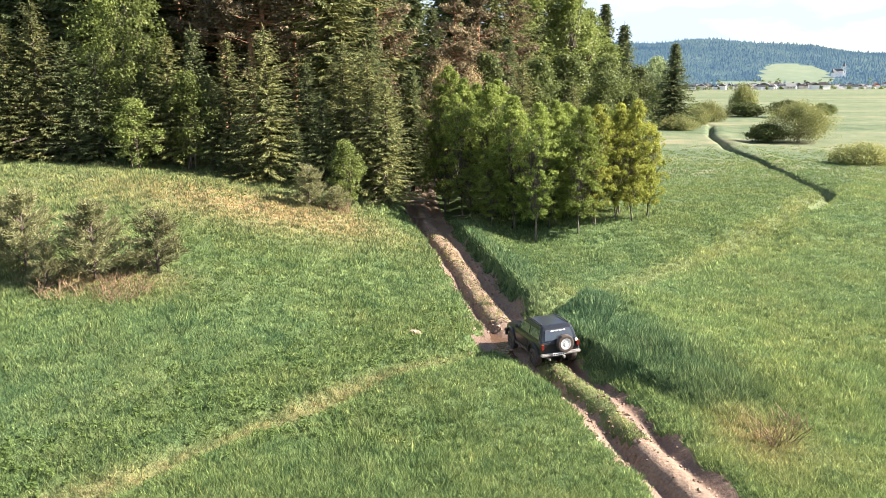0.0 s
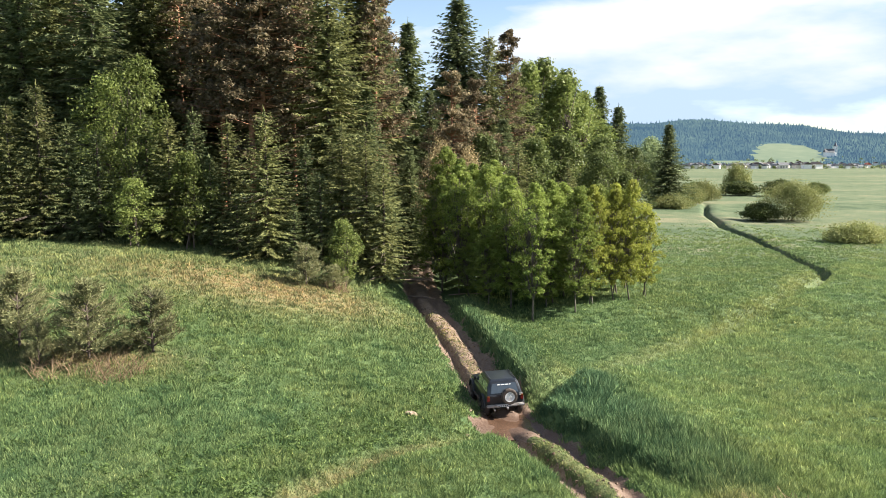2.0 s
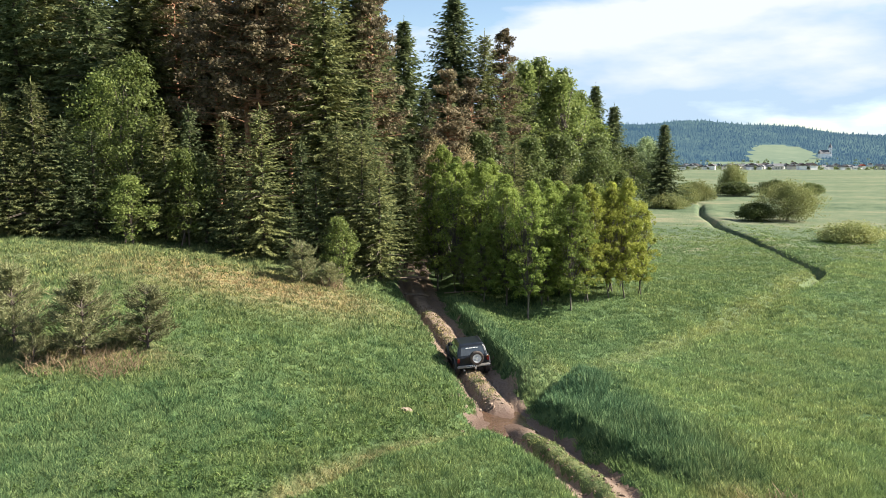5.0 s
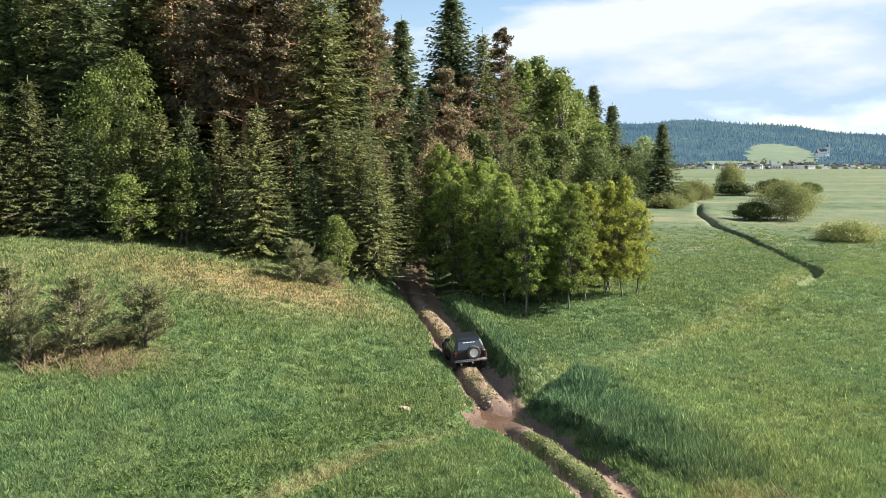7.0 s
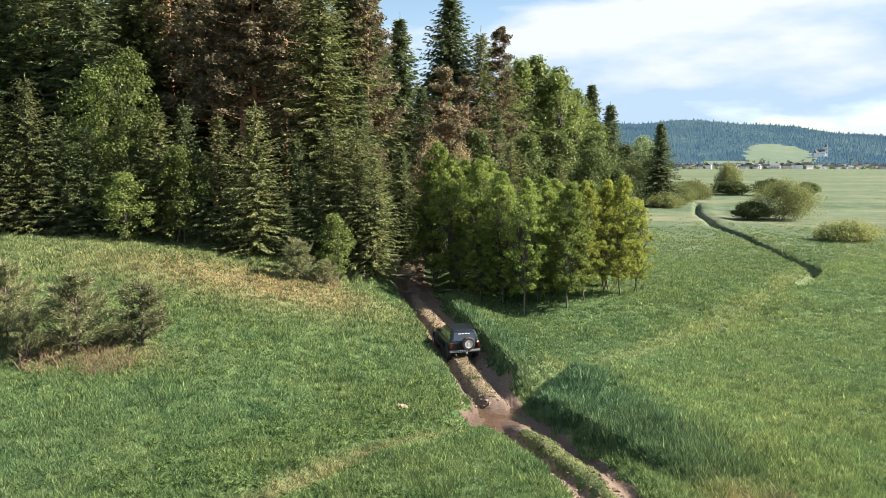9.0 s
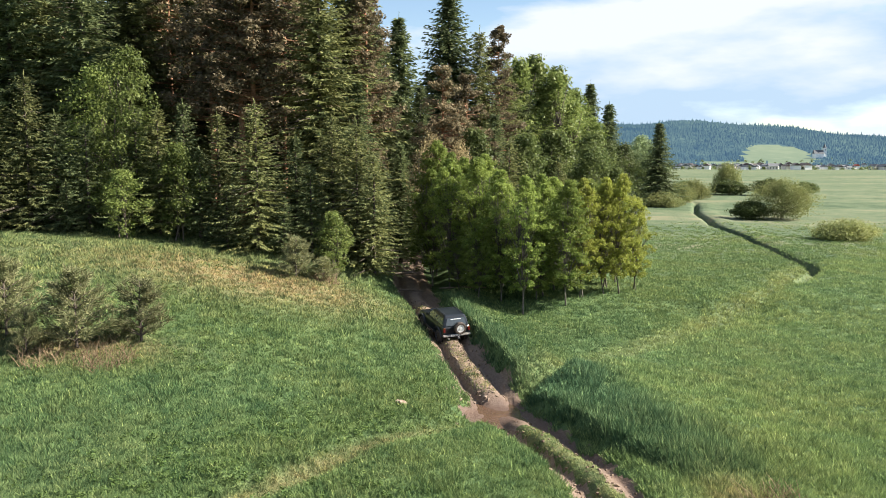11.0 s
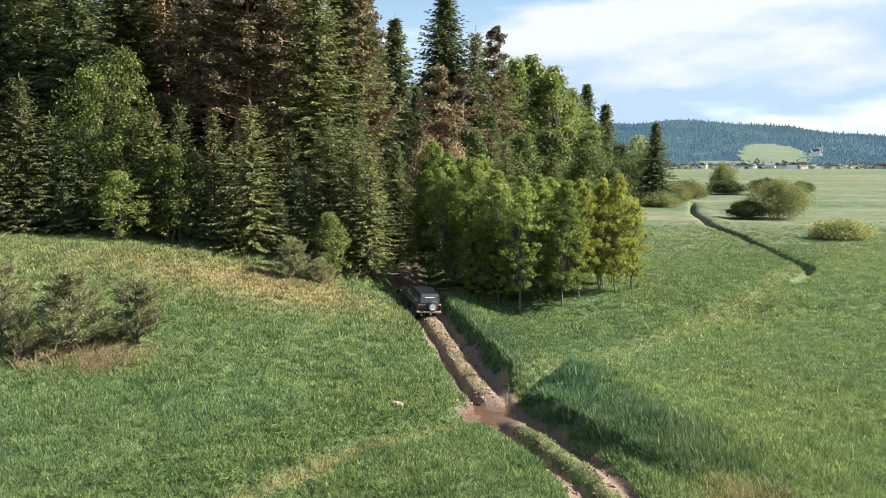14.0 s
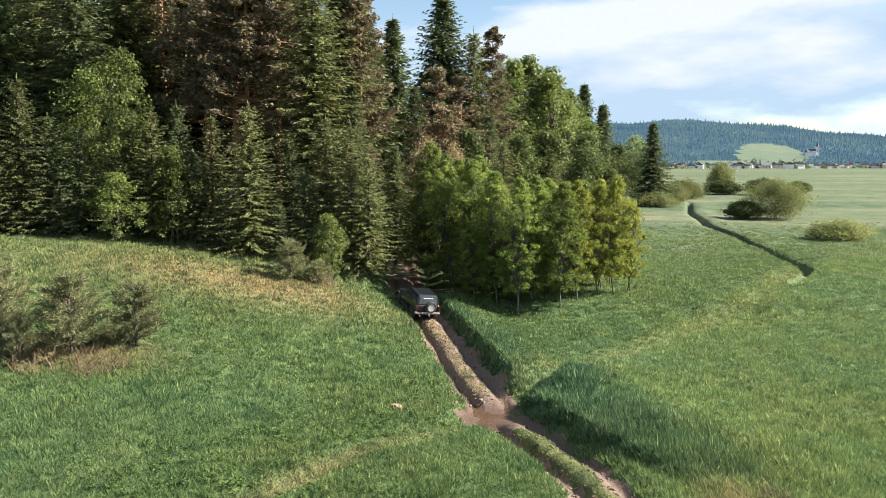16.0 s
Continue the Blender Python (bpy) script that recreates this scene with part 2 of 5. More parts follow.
M_WOODDRY = plain("dry_wood", (0.15, 0.115, 0.085), 0.85, 0, 0.3, 7)


# ---- geometry helpers ----
rng = np.random.default_rng(7)


def soft(v, k):
    return k * np.logaddexp(0, v / k)


def sstep(a, b, v):
    t = np.clip((v - a) / (b - a), 0, 1)
    return t * t * (3 - 2 * t)


TRACK = [(7.2, 9.0), (5.95, 17.8), (5.25, 21.2), (4.70, 24.1), (3.75, 26.9), (2.55, 29.5), (2.34, 31.3), (1.60, 36.3),
         (0.78, 41.5), (-0.38, 47.5), (-1.05, 52.0), (-1.6, 60.0), (-1.8, 75.0)]
CREEK = [(-16.0, 12.0), (-9.1, 17.8), (-5.5, 21.5), (-2.0, 25.2), (0.85, 28.0), (2.6, 29.9), (4.5, 32.9), (8.2, 37.0), (14.0, 42.8),
         (22.8, 53.0), (30.5, 64.5)]
DITCH = [(26.0, 57.0), (30.8, 64.5), (32.3, 70.5), (36.3, 92.0), (38.6, 110.5), (45.0, 138.0), (53.0, 162.0), (62.0, 190.0)]
DITCH_EAST = [(30.8, 65.0), (38.0, 69.0), (55.0, 74.0)]


def along(line, x, y):
    """Signed distance to a polyline (right of it positive) and the distance travelled along it."""
    best, side, run = np.full(np.shape(x), 1e9), np.zeros(np.shape(x)), np.zeros(np.shape(x))
    s = 0.0
    for (ax, ay), (bx, by) in zip(line, line[1:]):
        ln = math.hypot(bx - ax, by - ay)
        ux, uy = (bx - ax) / ln, (by - ay) / ln
        t = np.clip((x - ax) * ux + (y - ay) * uy, 0, ln)
        dx, dy = x - ax - t * ux, y - ay - t * uy
        d = np.hypot(dx, dy)
        near = d < best
        best = np.where(near, d, best)
        side = np.where(near, np.where(dx * uy - dy * ux >= 0, 1.0, -1.0), side)
        run = np.where(near, s + t, run)
        s += ln
    return best * side, run


def waves(x, y, k, seed):
    """Cheap smooth noise from a few crossed sines, about -1 to 1."""
    r = np.random.default_rng(seed)
    v = 0
    for i in range(6):
        a, f, p = r.uniform(0, 6.28), k * r.uniform(0.6, 1.9), r.uniform(0, 6.28)
        v = v + np.sin((x * math.cos(a) + y * math.sin(a)) * f + p)
    return v / 3.2


def hill(x, y):
    d = soft(1 - x, 1.5)
    g = soft((y - 22) * 0.028, 0.1)
    g = np.where(g < 0.5, g, 0.5 + 0.10 * np.tanh((g - 0.5) / 0.10))
    z = 10.2 * (1 - np.exp(-d / 13)) * g
    return z - 12.0 * sstep(200, 1500, y)


def height(x, y):
    """The lie of the land, with track, ruts, ford, creek and ditch."""
    x, y = np.asarray(x, float), np.asarray(y, float)
    z = hill(x, y)
    near = sstep(120, 60, y)
    z = z + near * (0.07 * waves(x, y, 0.55, 3) + 0.02 * waves(x, y, 2.3, 4))
    c, cr = along(CREEK, x, y)
    c = c + 0.35 * waves(x, y, 0.8, 11)
    z = z - (0.30 + 0.12 * waves(x, y, 0.5, 9)) * np.exp(-(c / 0.75) ** 2)
    for line, depth, wide in ((DITCH, 1.0, 0.42), (DITCH_EAST, 0.35, 0.5)):
        d, _ = along(line, x, y)
        z = z + 0.22 * depth * np.exp(-((d - 2.0) / 1.2) ** 2) * sstep(56, 62, y) * sstep(165, 150, y)
        z = z - sstep(175, 150, y) * depth * np.exp(-((d + 0.22 * waves(x, y, 0.25, 21)) / wide) ** 4)
    # raised banks: reedy bank beyond the ford, rounded shoulder on the near side, bank along the track
    z = z + 0.40 * np.exp(-((x - 0.2) / 2.8) ** 2 - ((y - 24.2) / 2.2) ** 2)
    u, s = along(TRACK, x, y)
    foot = 1.15 + 1.5 * sstep(26.5, 21.5, y)
    z = z + (0.55 + 0.10 * waves(x, y, 1.1, 81) + 0.05 * waves(x, y, 3.0, 82)) * sstep(foot, foot + 0.6, u) * sstep(10.5, 3.6, u) * sstep(21.5, 27.0, y) * sstep(0.15, 0.8, c)
    north = sstep(31.0, 34.0, y) * sstep(52, 47, y)
    z = z + north * 0.78 * sstep(1.08, 1.55, u) * sstep(5.5, 2.3, u)
    z = z + sstep(47, 50, y) * sstep(75, 60, y) * 0.6 * (sstep(1.5, 3.0, np.abs(u)))
    w = u + 0.10 * waves(x, y, 1.1, 31)
    on = np.exp(-(w / 1.2) ** 8)
    flat = hill(np.interp(s, *TRACK_X), y) - 0.16
    z = z * (1 - 0.8 * on) + flat * 0.8 * on
    rut = np.exp(-((np.abs(w) - 0.60) / np.where(y > 31, 0.17, 0.24)) ** 2)
    z = z - rut * (0.26 + 0.07 * waves(x, y, 0.9, 33) - 0.06 * np.sign(w)) + 0.10 * np.exp(-(w / 0.45) ** 2)
    z = z + on * (0.018 * waves(x, y, 8.0, 35) + 0.02 * waves(x, y, 3.1, 36)) * sstep(50, 46, y)
    ford = np.exp(-(((x - 2.40) / 1.30) ** 2 + ((y - 29.9) / 1.25) ** 2) ** 2)
    z = z * (1 - ford) + ford * (-0.27 + 0.045 * waves(x, y, 4.2, 71) + 0.02 * waves(x, y, 11.0, 72))
    return z


_s = [0.0]
for (_ax, _ay), (_bx, _by) in zip(TRACK, TRACK[1:]):
    _s.append(_s[-1] + math.hypot(_bx - _ax, _by - _ay))
TRACK_X = (np.array(_s), np.array([p[0] for p in TRACK]))


def dirt_mask(x, y):
    """1 where the soil is bare."""
    u, s = along(TRACK, x, y)
    e = 0.16 * waves(x, y, 1.7, 41) + 0.10 * waves(x, y, 5.0, 42)
    wide = np.where(y > 30, np.where(u > 0, 1.12, 0.94), np.where(u > 0, 0.96, 1.10)) + 0.25 * sstep(46, 50, y)
    m = np.abs(u) < wide + e
    strip = (np.abs(u + 0.05) < 0.36 + e) & (y < 27.8) & (y > 21.0 + e)
    ford = (((x - 2.42) / 1.28) ** 2 + ((y - 29.75) / 1.15) ** 2) < 1 + e * 1.5
    c, _ = along(CREEK, x, y)
    trickle = (np.abs(c + 0.35 * waves(x, y, 0.8, 11)) < 0.16 + e * 0.9) & (x < 1) & (waves(x, y, 0.5, 47) > 0.4)
    return ((m & ~strip) | ford | trickle) & (y > 8) & (y < 72)


def dry_mask(x, y):
    """Straw-coloured old grass: round the young pines, along the creek and on the slope under the wood."""
    d = 1.0 * np.exp(-((x + 13.6) / 3.2) ** 2 - ((y - 31.8) / 1.5) ** 2)
    d = d + 0.85 * np.exp(-((x + 9.0) / 7.0) ** 2 - ((y - 42.4) / 2.6) ** 2) + 0.22 * sstep(35, 41, y) * sstep(-2, -5, x)
    c, _ = along(CREEK, x, y)
    d = d + 0.55 * np.exp(-(c / 0.45) ** 2) * sstep(1.5, -1, x) + 0.20 * np.exp(-((c + 0.6) / 0.8) ** 2) * sstep(2, 4, x)
    d = d + 0.7 * np.exp(-((x - 8.4) / 1.0) ** 2 - ((y - 21.0) / 1.6) ** 2)
    u, _ = along(TRACK, x, y)
    d = d + 0.45 * np.exp(-(u / 0.45) ** 4) * sstep(30.5, 31.5, y) + 0.35 * np.exp(-(u / 0.6) ** 4)
    return np.clip(d, 0, 1)


def mesh_of(name, verts, faces, mats, smooth=True, attr=None):
    """A mesh from arrays; faces is an (n, 3) or (n, 4) array."""
    verts, faces = np.asarray(verts, np.float32), np.asarray(faces, np.int32)
    me = bpy.data.meshes.new(name)
    k = faces.shape[1]
    me.vertices.add(len(verts))
    me.vertices.foreach_set("co", verts.ravel())
    me.loops.add(faces.size)
    me.loops.foreach_set("vertex_index", faces.ravel())
    me.polygons.add(len(faces))
    me.polygons.foreach_set("loop_start", np.arange(0, faces.size, k, dtype=np.int32))
    me.polygons.foreach_set("loop_total", np.full(len(faces), k, np.int32))
    me.polygons.foreach_set("use_smooth", np.full(len(faces), smooth))
    for m in (mats if isinstance(mats, (list, tuple)) else [mats]):
        me.materials.append(m)
    me.update(calc_edges=True)
    if attr is not None:
        a = me.attributes.new("dry", "FLOAT", "POINT")
        a.data.foreach_set("value", np.asarray(attr, np.float32))
    return me


def part(name, bm, mat, parent, label=""):
    """Links a bmesh (or a mesh) as one mesh object under a thing or a part."""
    if isinstance(bm, bpy.types.Mesh):
        me = bm
    else:
        me = bpy.data.meshes.new(name)
        bm.to_mesh(me)
        bm.free()
        me.materials.append(mat)
    ob = new(name, me)
    ob.parent = parent
    return tagged(ob, label)


# ---- ground ----
def lines(a, b, dense_a, dense_b, fine, grow=1.06, cap=400):
    mid = list(np.arange(dense_a, dense_b, fine))
    up, st = [dense_b], fine
    while up[-1] < b:
        st = min(st * grow, cap)
        up.append(up[-1] + st)
    dn, st = [dense_a], fine
    while dn[-1] > a:
        st = min(st * grow, cap)
        dn.append(dn[-1] - st)
    return np.array(dn[:0:-1] + mid + up)


def build_ground():
    xs, ys = lines(-4200, 4200, -3, 9, 0.13, 1.09), lines(-4200, 4600, 18, 52, 0.17, 1.08)
    xs = np.concatenate([xs[xs < 20], np.arange(20.0, 58.0, 0.42), xs[xs > 58]])
    ys = np.concatenate([ys[ys < 60], np.arange(60.0, 165.0, 0.9), ys[ys > 165]])
    gx, gy = np.meshgrid(xs, ys)
    z = height(gx, gy)
    verts = np.stack([gx.ravel(), gy.ravel(), z.ravel()], 1)
    nx, ny = len(xs), len(ys)
    i = (np.arange(ny - 1)[:, None] * nx + np.arange(nx - 1)[None, :]).ravel()
    faces = np.stack([i, i + 1, i + nx + 1, i + nx], 1)
    cx, cy = verts[faces, 0].mean(1), verts[faces, 1].mean(1)
    bare = dirt_mask(cx, cy)
    for name, sel, mat, lab, cat in (("ground", ~bare, M_GROUND, "green meadow of long grass with straw-coloured patches", "meadow"),
                                     ("road_dirt_track", bare, M_MUD, "rutted brown dirt track with wet mud in the ruts", "dirt track")):
        f = faces[sel]
        used, inv = np.unique(f, return_inverse=True)
        v = verts[used]
        if mat is M_MUD:
            u, _ = along(TRACK, v[:, 0], v[:, 1])
            wet = np.exp(-((u - 0.72) / 0.42) ** 2) * (0.4 + 0.6 * (v[:, 1] < 29)) + 1.3 * np.exp(-((v[:, 0] - 2.3) / 2.2) ** 4 - ((v[:, 1] - 29.7) / 1.6) ** 4)
            wet = np.clip(wet + 0.8 * np.exp(-((u + 0.74) / 0.24) ** 2), 0, 1) * (v[:, 1] < 58)
            attr = wet
        else:
            attr = dry_mask(v[:, 0], v[:, 1])
        me = mesh_of(name, v, inv.reshape(f.shape), mat, True, attr)
        at = me.attributes.new("thatch", "FLOAT", "POINT")
        at.data.foreach_set("value", sstep(85, 45, v[:, 1]).astype(np.float32))
        ob = new(name, me)
        tagged(ob, lab, cat, kind="structure")


def build_water():
    m, n, l, b = material("muddy_water", 0.1)
    f = noise_node(n, l, 1.2, 4)
    l.new(ramp(n, l, f, (0.35, (0.070, 0.042, 0.028)), (0.7, (0.105, 0.064, 0.043))), b.inputs["Base Color"])
    b.inputs["IOR"].default_value = 1.33
    bump(n, l, b, noise_node(n, l, 14.0, 3), 0.25, 0.02)
    a = np.linspace(0, 2 * math.pi, 40, endpoint=False)
    ring = [(2.4 + 1.7 * math.cos(t), 29.8 + 1.5 * math.sin(t), -0.255) for t in a]
    verts = ring + [(p[0], p[1], -0.34) for p in ring] + [(2.4, 29.8, -0.255)]
    faces = [(i, (i + 1) % 40, 80) for i in range(40)]
    faces += [(i, 40 + i, 40 + (i + 1) % 40) for i in range(40)] + [(i, 40 + (i + 1) % 40, (i + 1) % 40) for i in range(40)]
    tagged(new("water_ford", mesh_of("water_ford", verts, faces, m, False)), "shallow muddy brown water in the ford", "puddle", kind="structure")


# ---- grass ----
def build_grass():
    n, k = 150000, 10
    # more tufts where the meadow comes nearest
    y = 15.5 * np.exp(rng.random(n) * math.log(120 / 15.5))
    x = (rng.random(n) * 2 - 1) * (0.60 * y + 2.0) + 0.01 * y
    ut, _ = along(TRACK, x, y)
    ridge_tuft = (np.abs(ut + 0.03) < 0.30) & (y > 31.5) & (y < 47) & (rng.random(n) < 0.8)
    keep = (~dirt_mask(x, y) | ridge_tuft) & (rng.random(n) < 1.25 - 1.25 * sstep(62, 120, y))
    keep &= ~((x < 2) & (y > 50.5 + 0.1 * x)) & ~((x > -2) & (x < 15) & (y > 58))
    d, _ = along(DITCH, x, y)
    keep &= np.abs(d) > 0.5
    x, y = x[keep], y[keep]
    n = len(x)
    u, _ = along(TRACK, x, y)
    c, _ = along(CREEK, x, y)
    foot = 1.05 + 1.5 * sstep(26.5, 21.5, y)
    reeds = sstep(foot, foot + 0.5, u) * sstep(6.5, 3.8, u) * sstep(20.5, 24.5, y) * sstep(0.1, 0.9, c)
    tall = 0.128 + 0.022 * waves(x, y, 0.45, 51) + 0.035 * waves(x, y, 1.6, 52)
    tall = tall + 0.15 * reeds * (0.7 + 0.4 * waves(x, y, 1.3, 58)) + 0.13 * np.exp(-((u - 1.75) / 0.5) ** 2) * sstep(30, 33, y)
    tall = tall - 0.12 * np.exp(-(c / 0.6) ** 2) * sstep(3.0, 1.0, x)
    tall = np.clip(tall, 0.09, 1.1) * np.where(np.abs(u) < 0.6, 0.45, 1) * rng.uniform(0.55, 1.4, n)
    calm = 1 - 0.65 * sstep(40, 100, y)
    open_meadow = sstep(3.0, 9.0, x) * (1 - reeds)
    tone = np.clip(0.36 + calm * (0.11 * waves(x, y, 2.1, 55) + rng.normal(0, 0.27, n)) - 0.06 * reeds + 0.24 * open_meadow + sstep(2.0, 5.0, x) * (0.22 * np.exp(-((c + 0.7) / 0.9) ** 2) + 0.12 * sstep(-0.2, 1.0, c) * sstep(30, 12, c) - 0.16 * sstep(-0.9, -2.4, c) * sstep(-16, -8, c)) * (1 - reeds) - 0.08 * sstep(2, -4, x) * sstep(44, 36, y), 0, 1)
    size = 0.10 * (y / 24) ** 0.7 * rng.uniform(0.6, 1.4, n)
    cool = np.clip(0.9 * reeds + 0.5 * np.exp(-((u - 2.0) / 1.0) ** 2) * sstep(30, 33, y) + 0.35 * waves(x, y, 0.22, 57), 0, 1)
    x, y, tall, tone, size, u, cool = (np.repeat(v, k) for v in (x, y, tall, tone, size, u, cool))
    n = len(x)
    b, q = rng.uniform(0, 2 * math.pi, n), np.sqrt(rng.random(n))
    bx, by = x + np.cos(b) * size * q, y + np.sin(b) * size * q
    z = height(bx, by)
    tall = tall * rng.uniform(0.6, 1.25, n)
    stalk = rng.random(n) < 0.006
    tall = np.where(stalk, tall * 1.8, tall)
    tone = np.where(stalk, 1.0, np.clip(tone + rng.normal(0, 0.12, n), 0, 1))
    wide = 0.0125 * (y / 22) * rng.uniform(0.7, 1.5, n) * np.where(stalk, 0.6, 1.0)
    a, lean = rng.uniform(0, 2 * math.pi, n), np.minimum(rng.uniform(0.3, 1.7, n) * tall * (0.4 + 0.6 * q), 0.17)
    ca, sa = np.cos(a) * wide, np.sin(a) * wide
    p0 = np.stack([bx - ca, by - sa, z - 0.03], 1)
    p1 = np.stack([bx + ca, by + sa, z - 0.03], 1)
    p2 = np.stack([bx + np.cos(b) * lean, by + np.sin(b) * lean, z + tall], 1)
    verts = np.stack([p0, p1, p2], 1).reshape(-1, 3)
    me = mesh_of("meadow_grass", verts, np.arange(3 * n).reshape(-1, 3), [M_BLADE, M_BLADE_FAR], False, np.repeat(dry_mask(x, y), 3))
    me.polygons.foreach_set("material_index", (y > 52 + 8 * rng.random(n)).astype(np.int32))
    at = me.attributes.new("tone", "FLOAT", "POINT")
    at.data.foreach_set("value", np.repeat(tone, 3).astype(np.float32))
    at = me.attributes.new("cool", "FLOAT", "POINT")
    at.data.foreach_set("value", np.repeat(cool, 3).astype(np.float32))
    tagged(new("meadow_grass", me), "long green meadow grass with straw-coloured stalks", "grass", kind="stuff")
    # broad-leaved herbs among the grass
    n = 9000
    y = 17 * np.exp(rng.random(n) * math.log(46 / 17))
    x = rng.uniform(-0.62, 0.62, n) * y
    c, _ = along(CREEK, x, y)
    u, _ = along(TRACK, x, y)
    want = 0.9 * np.exp(-((c + 2.2) / 1.8) ** 2) * (x < 2) + 0.55 * (waves(x, y, 0.6, 91) > 0.35) * (x < 0) + 0.5 * np.exp(-((u - 3.2) / 1.2) ** 2) * (y > 31)
    keep = (rng.random(n) < want) & (np.abs(u) > 1.5) & (np.abs(c) > 0.4)
    x, y = x[keep], y[keep]
    cents = np.stack([x, y, height(x, y) + 0.10], 1)
    v, f = leaf_cloud(rng, cents, rng.uniform(0.10, 0.20, len(x)), 13, 0.042, 0.9)
    tagged(new("meadow_herbs", mesh_of("meadow_herbs", v, f, M_HERB, False)), "dark leafy herbs growing among the grass", "herbs", kind="stuff")


# ---- trees ----
def tube(pts, radii, sides=7):
    """Verts and quads of a tapered limb through pts."""
    pts = [Vector(p) for p in pts]
    vs, fs = [], []
    for k, (p, r) in enumerate(zip(pts, radii)):
        d = (pts[min(k + 1, len(pts) - 1)] - pts[max(k - 1, 0)]).normalized()
        e = d.orthogonal().normalized()
        f = d.cross(e)
        for i in range(sides):
            t = 2 * math.pi * i / sides
            vs.append(p + (e * math.cos(t) + f * math.sin(t)) * r)
        if k:
            o = (k - 1) * sides
            for i in range(sides):
                j = (i + 1) % sides
                fs.append((o + i, o + j, o + sides + j, o + sides + i))
    return vs, fs


def limbs_mesh(name, limbs, mat, sides=6):
    vs, fs = [], []
    for pts, radii in limbs:
        v, f = tube(pts, radii, sides)
        o = len(vs)
        vs += [tuple(p) for p in v]
        fs += [tuple(q + o for q in face) for face in f]
    return mesh_of(name, vs, fs, mat, True)


def leaves(center, along_v, across_v):
    """Pointed leaf or needle-spray blades from arrays of centres, half-lengths and half-widths."""
    c, a, b = center, along_v, across_v
    v = np.stack([c + a, c + b - a * 0.6, c - b - a * 0.8], 1).reshape(-1, 3)
    return v, np.arange(len(v)).reshape(-1, 3)


def unit(v):
    return v / np.maximum(np.linalg.norm(v, axis=1, keepdims=True), 1e-9)


def spruce_crown(r, h, wide, low, gap, step, size, droop=0.25, ragged=0.2, taper=0.72):
    """Whorls of drooping boughs, each feathered with short side sprays and hanging twigs."""
    C, A, B = [], [], []
    z = low
    while z < h * 0.985:
        f = z / h
        rad = wide * (1 - f) ** taper * r.uniform(0.8, 1.12) + 0.06
        if f < 0.12:
            rad *= 0.75 + 2 * f
        k = int(r.integers(5, 8)) if rad > 0.5 else 5
        a0 = r.uniform(0, 6.28)
        for i in range(k):
            a = a0 + 6.283 * i / k + r.uniform(-0.4, 0.4)
            ln = rad * r.uniform(1 - ragged * 2.0, 1 + ragged * 1.2)
            n = max(4, int(ln / step))
            t = (np.arange(n) + r.uniform(0.2, 1.0, n)) / n
            lift = (0.15 * f + 0.85 * f ** 4 + 0.05) * ln
            px = np.stack([math.cos(a) * ln * t, math.sin(a) * ln * t,
                           z + lift * t - droop * ln * (t ** 1.4 - 0.35 * t ** 4) * (1 - 0.7 * f) + r.uniform(-0.04, 0.04, n)], 1)
            for sgn, hang in ((-1, 0.35), (1, 0.35), (-0.6, 1.3), (0.6, 1.3)):
                sp = r.uniform(0.35, 1.15, n) * sgn
                d = unit(np.stack([np.cos(a + sp), np.sin(a + sp), -hang * r.uniform(0.3, 1.3, n) + 0.25 * f], 1))
                s = size * r.uniform(0.55, 1.35, n) * (1.2 - 0.6 * t) * (0.6 + 0.4 * (1 - f))
                w = unit(np.cross(d, r.normal(0, 1, (n, 3)) + np.array([0, 0, 0.5])))
                C.append(px + d * s[:, None] * 0.7)
                A.append(d * s[:, None])
                B.append(w * (s * 0.36)[:, None])
        z += gap * r.uniform(0.75, 1.25) * (1.0 - 0.45 * f)
    # leader shoot
    n = 10
    zz = np.linspace(h * 0.93, h * 1.02, n)
    C.append(np.stack([r.normal(0, .01, n), r.normal(0, .01, n), zz], 1))
    A.append(np.tile((0, 0, 0.16), (n, 1)) + r.normal(0, .04, (n, 3)))
    B.append(np.stack([r.normal(0, .025, n), r.normal(0, .025, n), np.zeros(n)], 1))
    return leaves(np.concatenate(C), np.concatenate(A), np.concatenate(B))


def leaf_cloud(r, centers, radii, count, size, flat=0.6):
    """Clumps of leaves about the given centres."""
    n = int(count) * len(centers)
    k = np.repeat(np.arange(len(centers)), int(count))
    d = unit(r.normal(0, 1, (n, 3))) * (r.random((n, 1)) ** 0.45)
    c = np.asarray(centers)[k] + d * np.asarray(radii)[k][:, None] * np.array([1, 1, 0.75])
    nrm = unit(d * 0.7 + r.normal(0, 0.6, (n, 3)) + np.array([0, 0, flat]))
    a = unit(np.cross(nrm, r.normal(0, 1, (n, 3))))
    b = np.cross(nrm, a)
    s = size * r.uniform(0.6, 1.4, (n, 1))
    return leaves(c, a * s, b * s * 0.72)


